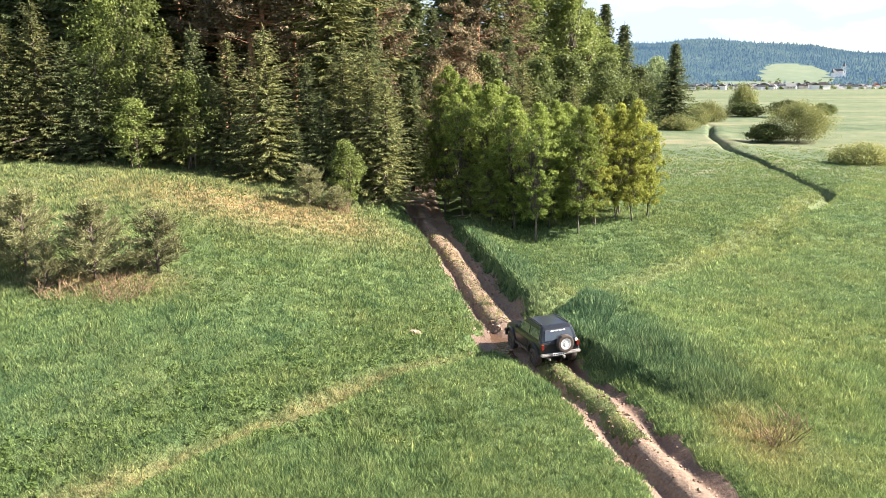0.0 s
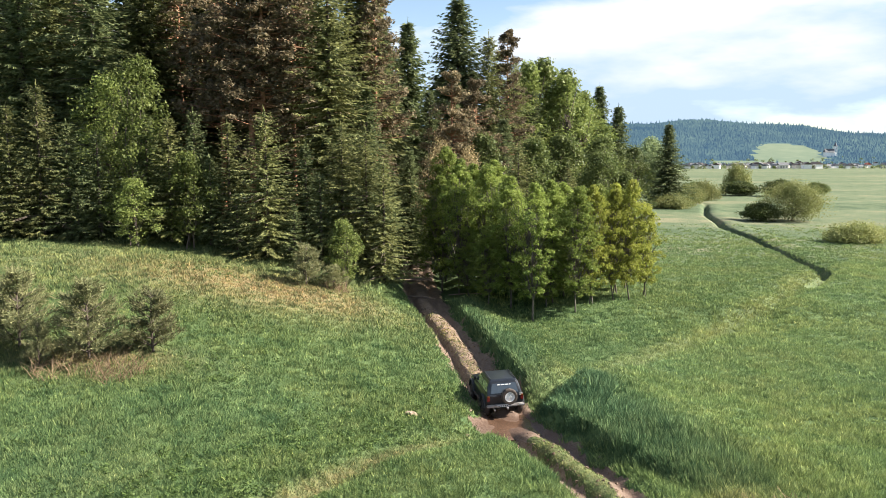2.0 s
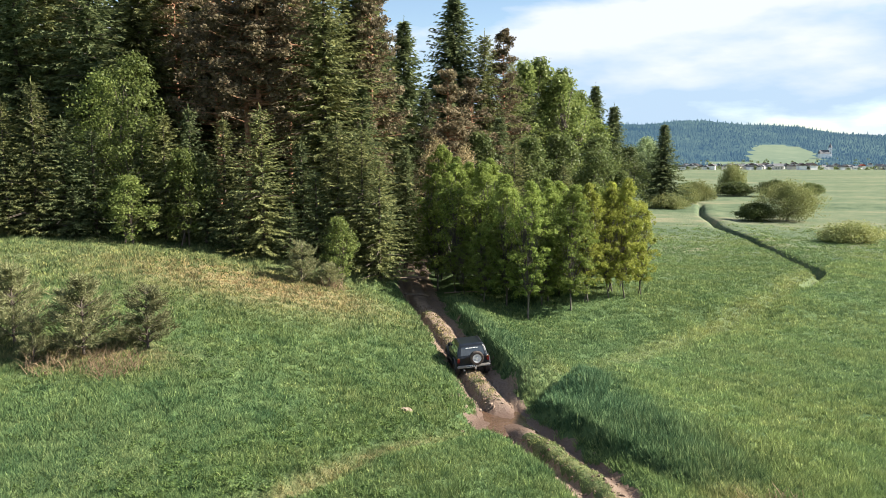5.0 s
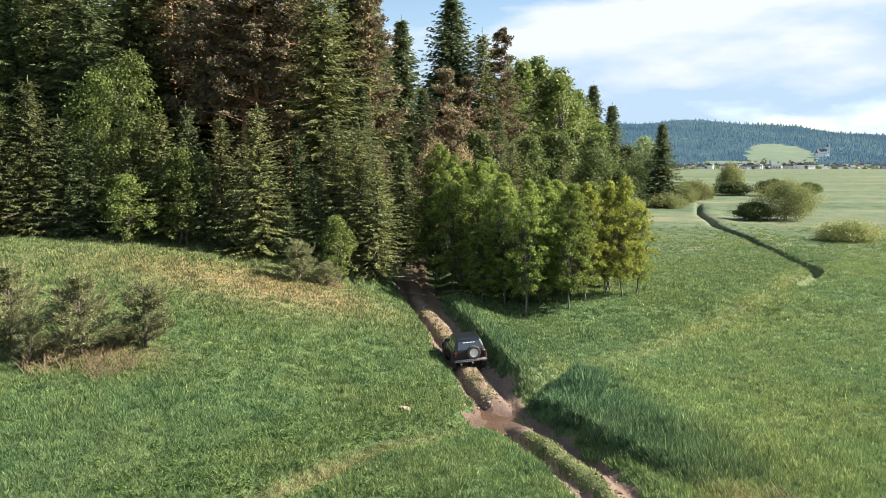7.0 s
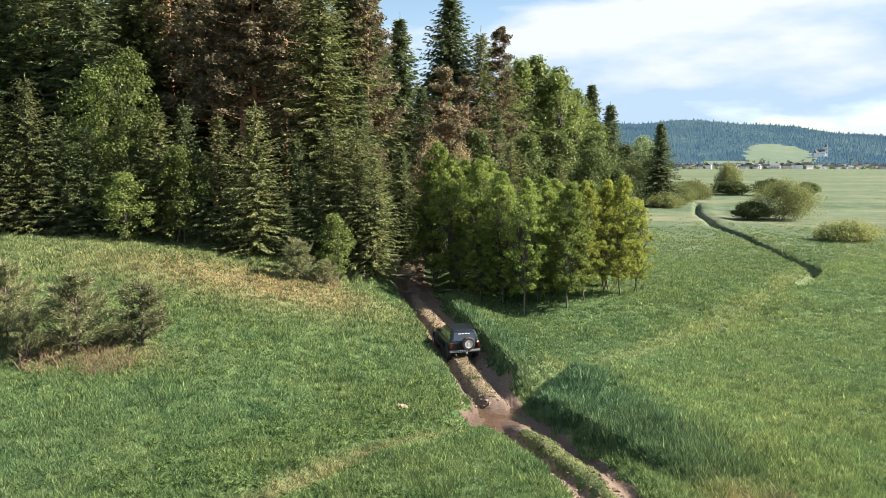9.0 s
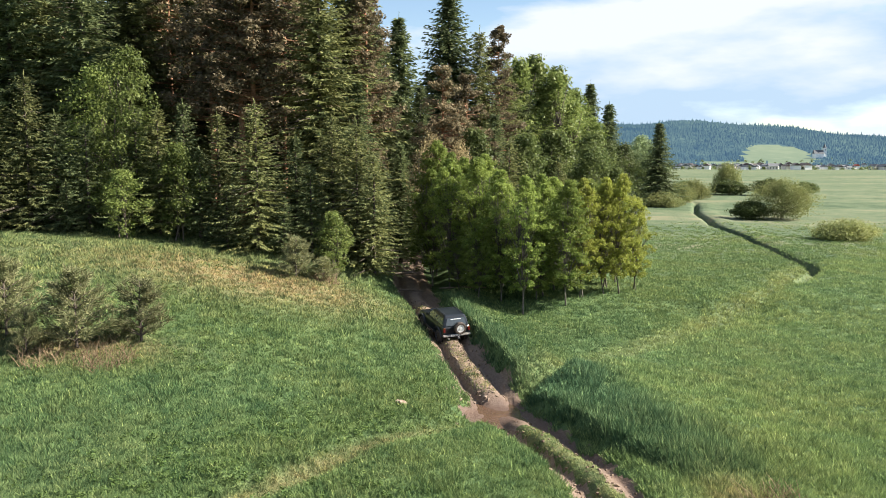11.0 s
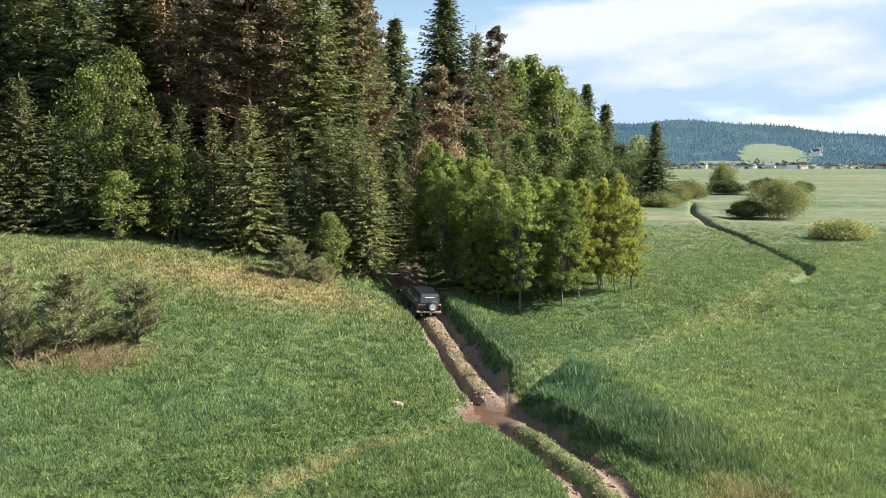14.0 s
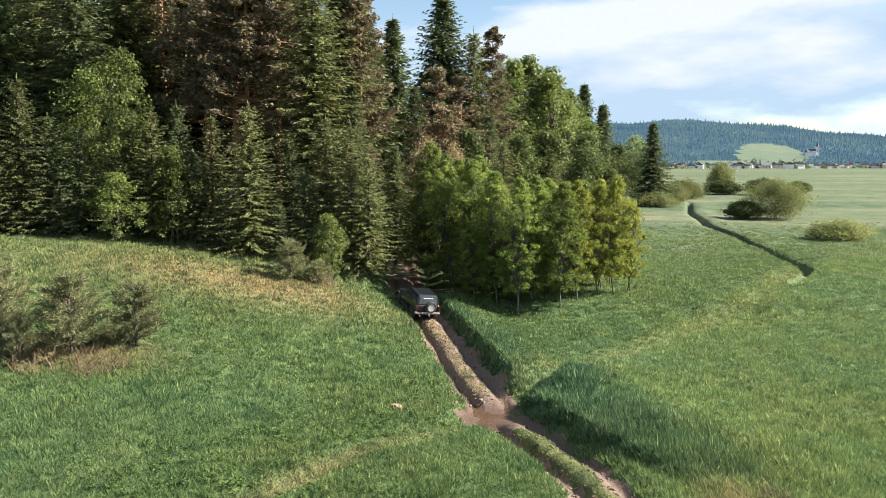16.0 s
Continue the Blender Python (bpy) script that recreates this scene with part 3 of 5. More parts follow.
def decid_parts(r, h, wide, low, clumps, count, size, stems=1, lean=0.12, thick=0.09, shape=1.0, puff=1.0):
    """Limbs and leaf clumps of a broadleaf tree."""
    limbs, cents, rads = [], [], []
    for s in range(stems):
        a0 = r.uniform(0, 6.28)
        b = Vector((r.uniform(-.25, .25) * (stems > 1), r.uniform(-.25, .25) * (stems > 1), -0.15))
        tip = Vector((math.cos(a0) * lean * h, math.sin(a0) * lean * h, h * r.uniform(0.8, 0.95)))
        pts = [b.lerp(tip, t) + Vector((r.normal(0, .035), r.normal(0, .035), 0)) * h * 0.35 * (t > 0) for t in (0, .2, .4, .6, .8, 1)]
        limbs.append((pts, [thick * (1 - 0.85 * t) for t in (0, .2, .4, .6, .8, 1)]))
    for i in range(clumps):
        f = r.random() ** 0.85
        z = low + (h - low) * f
        prof = math.sin(math.pi * min(1, (f * 0.86 + 0.14)) ** shape) ** 0.6
        a, q = r.uniform(0, 6.28), math.sqrt(r.random()) * 0.95
        rr = wide * 0.5 * prof * q * r.uniform(0.7, 1.25)
        cen = Vector((math.cos(a) * rr, math.sin(a) * rr, z))
        cents.append(tuple(cen))
        rads.append(wide * r.uniform(0.10, 0.19) * puff)
        if i % 2 == 0:
            pts, rd = limbs[int(r.integers(0, stems))]
            k = max(1, min(4, int(max(0, (z / h - 0.18)) * 5)))
            st = pts[k]
            md = st.lerp(cen, 0.5) + Vector((0, 0, 0.04 * h))
            limbs.append(([st, md, cen], [rd[k] * 0.45, rd[k] * 0.28, 0.008]))
    return limbs, leaf_cloud(r, cents, rads, count, size)


def tree_thing(name, trunk, crown, label, category, group=""):
    e = new(name)
    part("trunk", trunk, None, e)
    part("crown", crown, None, e)
    return tagged(e, label, category, group)


def place(ob, x, y, rot, scale, sink=0.05):
    """Stands a tree at x, y."""
    m = pose(x, y, float(height(x, y)) - sink, 0, 0, rot)
    return m @ Matrix.Diagonal((scale[0], scale[0], scale[1], 1)) if isinstance(scale, tuple) else m @ Matrix.Scale(scale, 4)


class Kind:
    """A few built variants of a tree, each with its height and width; set() stands one of the wanted size."""

    def __init__(self, variants, broad=1.0):
        self.variants, self.broad, self.used = variants, broad, set()

    def set(self, x, y, h, w, label=""):
        v = min(self.variants, key=lambda q: abs(math.log(q[1] / h)) + (0.0 if q[0] not in self.used else 0.12) + random.random() * 0.1)
        ob, vh, vw = v
        s = (w * self.broad / vw, h / vh)
        s = (min(max(s[0], s[1] * 0.6), s[1] * 1.6), s[1])
        m = place(ob, x, y, random.uniform(0, 360), s)
        if ob in self.used:
            ob = copy_thing(ob, m @ Matrix.Diagonal((*(1 / v for v in ob.scale), 1)))
        else:
            self.used.add(ob)
            ob.matrix_basis = m
            bpy.context.view_layer.update()
        if label:
            tagged(ob, label)
        return ob

    def drop_unused(self):
        for ob, _, _ in self.variants:
            if ob not in self.used:
                for o in (*ob.children_recursive, ob):
                    bpy.data.objects.remove(o)


def make_spruce(seed, h, wide, low, gap, step, size, mat, label, group, trunk_r, droop=0.25, taper=0.66):
    r = np.random.default_rng(seed)
    v, f = spruce_crown(r, h, wide, low, gap, step, size, droop, 0.2, taper)
    limbs = [([(0, 0, -0.2), (0.02, 0, h * .35), (0, 0.02, h * .7), (0, 0, h)], [trunk_r, trunk_r * .75, trunk_r * .42, 0.012])]
    for i in range(int(h * 2.2)):
        z, a = r.uniform(low, h * .92), r.uniform(0, 6.28)
        ln = wide * (1 - z / h) ** .8 * 0.9
        limbs.append(([(0, 0, z), (math.cos(a) * ln * .5, math.sin(a) * ln * .5, z), (math.cos(a) * ln, math.sin(a) * ln, z - .12 * ln)], [0.03, 0.02, 0.006]))
    e = tree_thing("spruce_tree", limbs_mesh("trunk", limbs, M_TRUNK), mesh_of("crown", v, f, mat, False), label, "spruce tree", group)
    return e, h, wide * 1.5


def make_pine(seed, h, wide, low):
    r = np.random.default_rng(seed)
    limbs = [([(0, 0, -0.2), (0.1, 0.05, h * .3), (-0.05, 0.1, h * .65), (0, 0, h * .97)], [0.19, 0.15, 0.10, 0.02])]
    cents, rads = [], []
    for i in range(int(100 * (h - low) / 9)):
        f = r.random() ** 0.9
        z, a = low + (h - low) * f, r.uniform(0, 6.28)
        ln = wide * 0.5 * (1 - f ** 1.5 * 0.82) * r.uniform(0.45, 1.1)
        tip = (math.cos(a) * ln, math.sin(a) * ln, z + r.uniform(0.0, .5))
        limbs.append(([(0, 0, z - .1), (math.cos(a) * ln * .5, math.sin(a) * ln * .5, z - .05), tip], [0.045, 0.03, 0.01]))
        for q in (0.6, 1.0):
            cents.append((tip[0] * q, tip[1] * q, z + r.uniform(0.1, .5)))
            rads.append(r.uniform(0.32, 0.62) * (1 - 0.3 * f))
    v, f = leaf_cloud(r, cents, rads, 46, 0.105, 0.3)
    # dead lower twigs
    for i in range(9):
        z, a = r.uniform(low * .45, low), r.uniform(0, 6.28)
        limbs.append(([(0, 0, z), (math.cos(a) * .8, math.sin(a) * .8, z + .15), (math.cos(a) * 1.5, math.sin(a) * 1.5, z + .05)], [0.03, 0.018, 0.006]))
    e = tree_thing("pine_tree", limbs_mesh("trunk", limbs, M_PTRUNK), mesh_of("crown", v, f, M_PINE, False),
                   "tall pine with a bare orange trunk and brownish crown", "pine tree", "trees of the wood")
    return e, h, wide


def make_decid(seed, name, h, wide, low, clumps, count, size, mat, label, category, group="", stems=1, bark_mat=None, thick=0.08, shape=1.0, lean=0.1, puff=1.0):
    r = np.random.default_rng(seed)
    limbs, (v, f) = decid_parts(r, h, wide, low, clumps, count, size, stems, lean, thick, shape, puff)
    e = tree_thing(name, limbs_mesh("trunk", limbs, bark_mat or M_TRUNK, 5), mesh_of("crown", v, f, mat, False), label, category, group)
    return e, h, wide


def make_young_pine(seed, h, wide):
    r = np.random.default_rng(seed)
    limbs = [([(0, 0, -0.1), (0.03, 0, h * .5), (0, 0, h)], [0.05, 0.035, 0.008])]
    C, A, B = [], [], []
    z = 0.25
    while z < h * 0.93:
        f = z / h
        for i in range(7):
            a = r.uniform(0, 6.28)
            ln = wide * .5 * (1 - f) ** .55 * r.uniform(.6, 1.1) + .08
            tip = np.array([math.cos(a) * ln, math.sin(a) * ln, z + ln * r.uniform(.35, .8)])
            limbs.append(([(0, 0, z), tuple(tip * (0.55, 0.55, 1) + np.array([0, 0, -.25 * (tip[2] - z)])), tuple(tip)], [0.02, 0.012, 0.006]))
            n = int(90 * ln / 0.8) + 26
            t = r.uniform(0.25, 1.05, n)[:, None]
            p = np.array([0, 0, z]) + (tip - np.array([0, 0, z])) * t + r.normal(0, .05, (n, 3))
            d = unit(r.normal(0, .6, (n, 3)) + unit((tip - np.array([0, 0, z]))[None, :]) * 0.8 + np.array([0, 0, .25]))
            s = r.uniform(.07, .13, (n, 1)) * 0.95
            C.append(p + d * s)
            A.append(d * s)
            B.append(unit(np.cross(d, r.normal(0, 1, (n, 3)))) * s * .17)
        z += 0.26
    # pale upright candles at the shoot tips
    for i in range(26):
        a, q = r.uniform(0, 6.28), r.random() ** .6
        f = r.uniform(.45, 1)
        rad = wide * .45 * (1 - f) ** .55 * q
        C.append(np.array([[math.cos(a) * rad, math.sin(a) * rad, h * f + .18]]))
        A.append(np.array([[0, 0, .17]]))
        B.append(np.array([[math.cos(a) * .014, math.sin(a) * .014, 0]]))
    v, f = leaves(np.concatenate(C), np.concatenate(A), np.concatenate(B))
    e = tree_thing("young_pine", limbs_mesh("trunk", limbs, M_TRUNK, 5), mesh_of("crown", v, f, M_YPINE, False),
                   "bushy young pine with grey-green needles and pale candles", "young pine", "young pines in the meadow")
    return e, h, wide


def build_trees():
    G = "trees of the wood"
    young = Kind([make_spruce(100 + i, h, w, 0.15, 0.25, 0.085, 0.125, M_SPRUCE if i % 2 == 0 else M_SPRUCE_D,
                              "young spruce with boughs down to the grass", G, 0.09, 0.2)
                  for i, (h, w) in enumerate(((7.5, 1.6), (6.4, 1.5), (8.2, 1.9), (5.6, 1.2)))], 1.3)
    tall = Kind([make_spruce(200 + i, h, w, 1.6, 0.36, 0.17, 0.25, M_SPRUCE if i % 2 else M_SPRUCE_D,
                             "tall dark green spruce in the wood", G, 0.2, 0.45)
                 for i, (h, w) in enumerate(((18.5, 3.2), (20.5, 3.5), (17.0, 2.9), (24.5, 4.6)))], 1.4)
    back = Kind([make_spruce(260 + i, h, w, 2.5, 0.62, 0.34, 0.42, M_SPRUCE if i % 2 else M_SPRUCE_D,
                             "tall dark green spruce deep in the wood", G, 0.2, 0.45)
                 for i, (h, w) in enumerate(((18.5, 3.0), (21.0, 3.3)))], 1.5)
    pine = Kind([make_pine(300, 18.5, 6.4, 8.0), make_pine(301, 17.0, 6.0, 6.0), make_pine(302, 21.0, 6.4, 5.5)], 1.35)
    alder = Kind([make_decid(400 + i, "broadleaf_tree", 7.6, 3.1, 1.2, 270, 50, 0.058, M_LEAF,
                             "slim young broadleaf tree with fresh green leaves", "broadleaf tree", "young trees at the wood's corner", st, M_ATRUNK, 0.055, 1.0, 0.1, 0.55)
                  for i, st in enumerate((1, 2, 1))])
    gold = Kind([make_decid(420 + i, "broadleaf_tree", 7.2, 3.1, 1.2, 260, 50, 0.058, M_LEAF_Y,
                            "slim young broadleaf tree with yellow-green leaves", "broadleaf tree", "young trees at the wood's corner", 1 + i, M_ATRUNK, 0.055, 1.0, 0.1, 0.55)
                 for i in range(2)])
    bright = Kind([make_decid(440, "broadleaf_tree", 8.5, 4.5, 0.6, 110, 90, 0.080, M_LEAF_B, "bright green broadleaf tree before the dark wood", "broadleaf tree", G, 2),
                   make_decid(441, "broadleaf_tree", 20.0, 7.0, 3.0, 200, 56, 0.17, M_LEAF_B, "tall bright green broadleaf tree at the wood's edge", "broadleaf tree", G, 1, None, 0.2, 0.9),
                   make_decid(442, "broadleaf_tree", 3.6, 2.4, 0.3, 60, 80, 0.055, M_LEAF_B, "small bright green broadleaf sapling", "sapling", G, 3, None, 0.04)])
    olive = Kind([make_decid(460 + i, "broadleaf_tree", 11, 5.2, 1.2, 160, 56, 0.115, M_LEAF_O, "olive-green broadleaf tree in young leaf", "broadleaf tree", G, 2, M_ATRUNK, 0.1)
                  for i in range(2)])
    for x, y, h, w in ((-23.8, 46.6, 7.4, 3.6), (-22.3, 47.0, 8.6, 3.2), (-14.4, 49.6, 7.6, 2.6), (-15.6, 48.6, 7.2, 2.8), (-10.0, 48.6, 8.5, 4.0),
                       (-12.5, 50.0, 7.2, 3.0), (-5.8, 50.6, 8.4, 3.4), (-4.3, 50.0, 8.6, 3.5), (-3.2, 49.4, 7.2, 2.8), (-21.0, 47.6, 6.6, 2.8),
                       (-8.2, 52.0, 6.6, 2.6), (-25.8, 46.6, 7.4, 3.2), (-27.5, 46.9, 6.8, 3.0), (-19.4, 47.8, 6.0, 2.8), (-7.0, 49.6, 5.2, 2.4),
                       (-13.3, 48.8, 5.2, 2.2), (5.9, 60.0, 9.8, 3.7), (9.8, 62.0, 8.4, 3.0), (-17.0, 49.0, 7.0, 3.0), (-20.2, 46.8, 3.0, 2.2), (-25.0, 46.0, 3.2, 2.4), (-11.6, 48.0, 3.6, 2.2), (-8.4, 48.6, 3.4, 2.2)):
        young.set(x, y, h, w)
    for x, y, h, w in ((-28.3, 58.0, 18.0, 5.9), (-27.1, 60.0, 20, 6.1), (-23.0, 57.0, 18.4, 6.3), (-20.9, 61.0, 21, 6.3), (-18.5, 66.0, 21, 5.8),
                       (-7.1, 55.5, 19.8, 6.4), (-4.7, 56.0, 11.5, 4.6), (-2.0, 62.0, 9.0, 3.6), (5.1, 82.0, 21.3, 5.4),
                       (-4.5, 70.0, 18.0, 5.4), (-0.6, 70.0, 14.2, 3.6), 
                       (-31.0, 55.0, 18.0, 6.0), (-13.8, 66.0, 20.0, 5.6), (-9.0, 62.0, 20.5, 5.6), (-6.6, 64.0, 20.0, 5.4)):
        tall.set(x, y, h, w)
    lone = Kind([make_spruce(290 + i, h, w, 0.4, g, 0.20, 0.36, M_SPRUCE_D, "dense dark green spruce with a pointed top", G, 0.2, 0.5, 0.8)
                 for i, (h, w, g) in enumerate(((16.0, 3.4, 0.34), (19.0, 3.4, 0.34), (25.0, 5.8, 0.32)))], 1.3)
    for x, y, h, w in ((22.1, 113.0, 19.0, 5.6), (24.7, 113.0, 16.4, 5.2), (42.9, 153.0, 15.4, 6.2), (2.2, 85.0, 25.2, 10.5), (-2.6, 78.0, 20.4, 6.0)):
        lone.set(x, y, h, w)
    for x, y, h, w in ((-12.4, 56.0, 18.6, 6.5), (-11.3, 55.3, 19.2, 6.2), (-15.3, 60.0, 18.4, 5.6), (-5.4, 80.0, 21.3, 6.0), (7.1, 84.0, 21.5, 5.1),
                       (1.2, 66.0, 15.0, 4.4), (-10.0, 59.0, 19.0, 5.0), (3.4, 72.0, 15.5, 4.6), (-19.0, 63.0, 18.5, 5.0), (-4.7, 64.0, 21.0, 4.8)):
        pine.set(x, y, h, w)
    # deeper in the wood
    r = random.Random(5)
    for i in range(13):
        for j in range(4):
            x, y = -46 + i * 3.7 + r.uniform(-1.3, 1.3), 66 + j * 7.5 + r.uniform(-2.5, 2.5)
            if abs(x + 1.7) < 2.0 or (x > -6 and y > 84):
                continue
            (back if r.random() < 0.8 else pine).set(x, y, r.uniform(17, 22), r.uniform(4.8, 6.2))
    for x, y in ((-6, 97), (-3, 100), (0.5, 99), (3.5, 101), (6.5, 103), (9.5, 106), (-10, 98), (12, 112), (15.5, 116)):
        back.set(x, y, r.uniform(17, 19.5), 6)
    for x, y, h, w in ((8.5, 92, 20, 5.5), (11, 96, 17, 5), (14, 99, 15, 5), (18, 104, 15, 5), (6, 74, 13, 4.6)):
        tall.set(x, y, h, w)
    for x, y, h, w in ((1.4, 52.4, 8.2, 3.4), (3.1, 51.4, 8.3, 3.4), (0.6, 58.0, 9.4, 3.6), (4.6, 51.2, 7.2, 2.9), (5.6, 47.9, 7.9, 3.0), (7.1, 50.4, 6.9, 2.8),
                       (8.2, 48.6, 7.4, 3.0), (4.2, 49.3, 7.0, 3.2), (3.0, 48.9, 4.6, 2.6), (6.6, 49.6, 4.4, 2.8), (2.4, 54.5, 8.2, 3.4), (4.8, 54.5, 7.6, 3.2), (7.4, 54, 7.4, 3.0), (0.2, 54.6, 7.6, 3.2), (9.4, 53.6, 7.0, 2.8),
                       (1.6, 56.5, 8.4, 3.4), (3.9, 57.5, 8.6, 3.4), (3.2, 53.2, 3.6, 3.6), (5.6, 53.0, 3.4, 3.6), (8.0, 52.6, 3.4, 3.4), (10.2, 54.6, 3.6, 3.6), (2.0, 51.0, 3.4, 2.6),
                       (12.8, 55.8, 6.4, 3.2), (11.2, 57.6, 7.0, 3.4), (8.6, 57.0, 7.2, 3.4), (6.2, 56.6, 4.0, 3.8)):
        alder.set(x, y, h, w)
    for x, y, h, w in ((9.4, 50.0, 7.2, 2.7), (11.0, 51.0, 6.9, 2.6), (12.1, 51.5, 7.5, 2.7), (13.4, 52.8, 6.0, 2.2), (11.6, 53.8, 7.2, 2.8)):
        gold.set(x, y, h, w)
    for x, y, h, w in ((-17.6, 49.4, 10.0, 4.6), (-20.4, 52.0, 9.0, 4.4), (-17.0, 46.6, 3.8, 3.0), (-5.3, 46.3, 3.7, 2.3), (-14.4, 48.2, 5.4, 3.2), (12.9, 100, 20.7, 7.5),
                       (16.5, 106, 20.0, 7.0), (19.3, 110, 17.6, 6.8), (10.5, 97, 20, 6.5), (14.8, 98, 18.5, 7.0), (17.6, 101, 15.5, 6.4), (21.2, 108, 14.0, 6.0)):
        bright.set(x, y, h, w)
    for x, y, h, w in ((10.7, 70.0, 11.1, 5.7), (15.4, 78.0, 11.3, 5.6), (7.7, 66.0, 10.5, 4.6), (18.6, 85.0, 10.3, 4.6), (13.0, 66.0, 9.5, 4.6), (3.6, 64.0, 10.6, 4.6),
                       (22.5, 96.0, 10.5, 5.5), (15.2, 68, 8.0, 4.0)):
        olive.set(x, y, h, w)
    bud = Kind([make_decid(480, "broadleaf_tree", 10.0, 4.0, 3.0, 110, 34, 0.07, M_BUD, "slender tree with tan buds and few leaves", "broadleaf tree", G, 2, M_ATRUNK, 0.07)])
    for x, y, h, w in ((0.3, 59.5, 10.0, 3.6), (2.3, 61.0, 9.4, 3.0)):
        bud.set(x, y, h, w)
    for k in (young, tall, back, lone, pine, alder, gold, bright, olive, bud):
        k.drop_unused()


def build_bushes():
    yp = Kind([make_young_pine(500, 2.6, 2.2), make_young_pine(501, 2.3, 2.0)])
    for x, y, h, w in ((-16.5, 32.2, 3.1, 2.8), (-13.6, 31.7, 3.1, 2.9), (-11.5, 32.8, 2.5, 2.5), (-15.1, 30.8, 1.7, 1.2), (-7.1, 44.4, 2.2, 2.0), (-18.0, 33.0, 2.8, 2.4), (-5.7, 44.9, 1.3, 1.6)):
        yp.set(x, y, h, w)
    yp.drop_unused()
    sets = (("willow_bush", M_WILLOW, "large rounded willow bush with yellowish leaves", "bush", ((52.5, 121, 5.4, 9.5),), 0.15, 130),
            ("dark_bush", M_LEAF_O, "low dark bush in the open meadow", "bush",
             ((47.6, 121, 2.4, 5.5), (72.0, 196, 3.0, 9.5), (80, 192, 3.4, 7.5), (64.0, 204, 2.6, 7.5), (92, 200, 2.6, 6)), 0.16, 80),
            ("silver_tree", M_LEAF_S, "silvery broadleaf tree at the wood's end", "broadleaf tree", ((41.4, 160, 12.6, 9.0), (38.2, 156, 10.0, 8.0)), 0.22, 110),
            ("pale_bush", M_WILLOW, "low pale bush in the meadow", "bush", ((46.8, 91, 1.9, 7.2), (50.5, 165, 3.0, 7.0), (42.8, 150, 2.2, 8.0), (57, 176, 3.4, 7), (78.5, 215, 6.0, 7.0), (121, 172, 2.5, 6), (128, 178, 2.2, 6)), 0.14, 80),
            )
    for k, (name, mat, label, cat, spots, size, clumps) in enumerate(sets):
        first = None
        for i, (x, y, h, w) in enumerate(spots):
            if first is None:
                first = make_decid(600 + k, name, h, w, 0.15 * h, int(clumps * 2), 60, size * 0.72, mat, label, cat, "bushes in the meadow", 5, M_TRUNK, 0.05, 1.0, 0.2)
                first[0].matrix_basis = place(first[0], x, y, 0, 1.0)
            else:
                copy_thing(first[0], place(first[0], x, y, 70 * i, (w / first[2], h / first[1])))


def build_shrubs():
    """Bare tangles of dry twigs."""
    for k, (x, y, h, w, n) in enumerate(((-12.2, 30.7, 0.85, 2.6, 170), (-14.4, 30.4, 0.7, 2.0, 120), (-5.6, 44.8, 0.9, 1.8, 110), (8.8, 20.6, 1.0, 1.1, 46), (9.6, 21.6, 0.6, 1.2, 50))):
        r = np.random.default_rng(700 + k)
        limbs = []
        for i in range(n):
            a, q = r.uniform(0, 6.28), r.random() ** .5 * w * .42
            bx, by = math.cos(a) * q, math.sin(a) * q
            d = Vector((r.normal(0, .5), r.normal(0, .5), r.uniform(.4, 1.1))) * h * r.uniform(.5, 1.0)
            z = float(height(x + bx, y + by)) - float(height(x, y)) - .05
            p = Vector((bx, by, z))
            limbs.append(([p, p + d * .5 + Vector((0, 0, .05)), p + d], [.012, .009, .004]))
        o = new("dry_shrub", limbs_mesh("dry_shrub", limbs, M_DEADT, 3))
        o.matrix_basis = pose(x, y, float(height(x, y)))
        tagged(o, "low tangle of dry brown twigs in the grass", "shrub", "dry shrubs")


# ---- far distance ----
def ridge(x):
    return 99 - 60 * sstep(800, 1420, x) + 6 * np.sin(x / 90) + 4 * np.sin(x / 37 + 1)


def far_height(x, y):
    return -13 + (ridge(x) * 0.93 + 12) * sstep(1400, 2300, y + 40 * np.sin(x / 130)) ** 1.15


def field_mask(x, y):
    return (((x - 722 - 0.3 * (y - 1700)) / 74) ** 2 + ((y - 1690) / 165) ** 2 < 1) | (((x - 585) / 60) ** 2 + ((y - 1590) / 65) ** 2 < 1)


def backdrop_material(name, lo, hi, haze_glow):
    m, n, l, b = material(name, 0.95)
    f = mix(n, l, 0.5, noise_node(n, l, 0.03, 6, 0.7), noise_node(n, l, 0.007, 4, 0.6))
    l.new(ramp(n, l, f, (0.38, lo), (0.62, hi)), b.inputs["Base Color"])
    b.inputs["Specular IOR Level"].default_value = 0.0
    # faint bluish emission stands in for the haze of distance
    b.inputs["Emission Color"].default_value = (*haze_glow, 1)
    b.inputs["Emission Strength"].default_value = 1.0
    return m


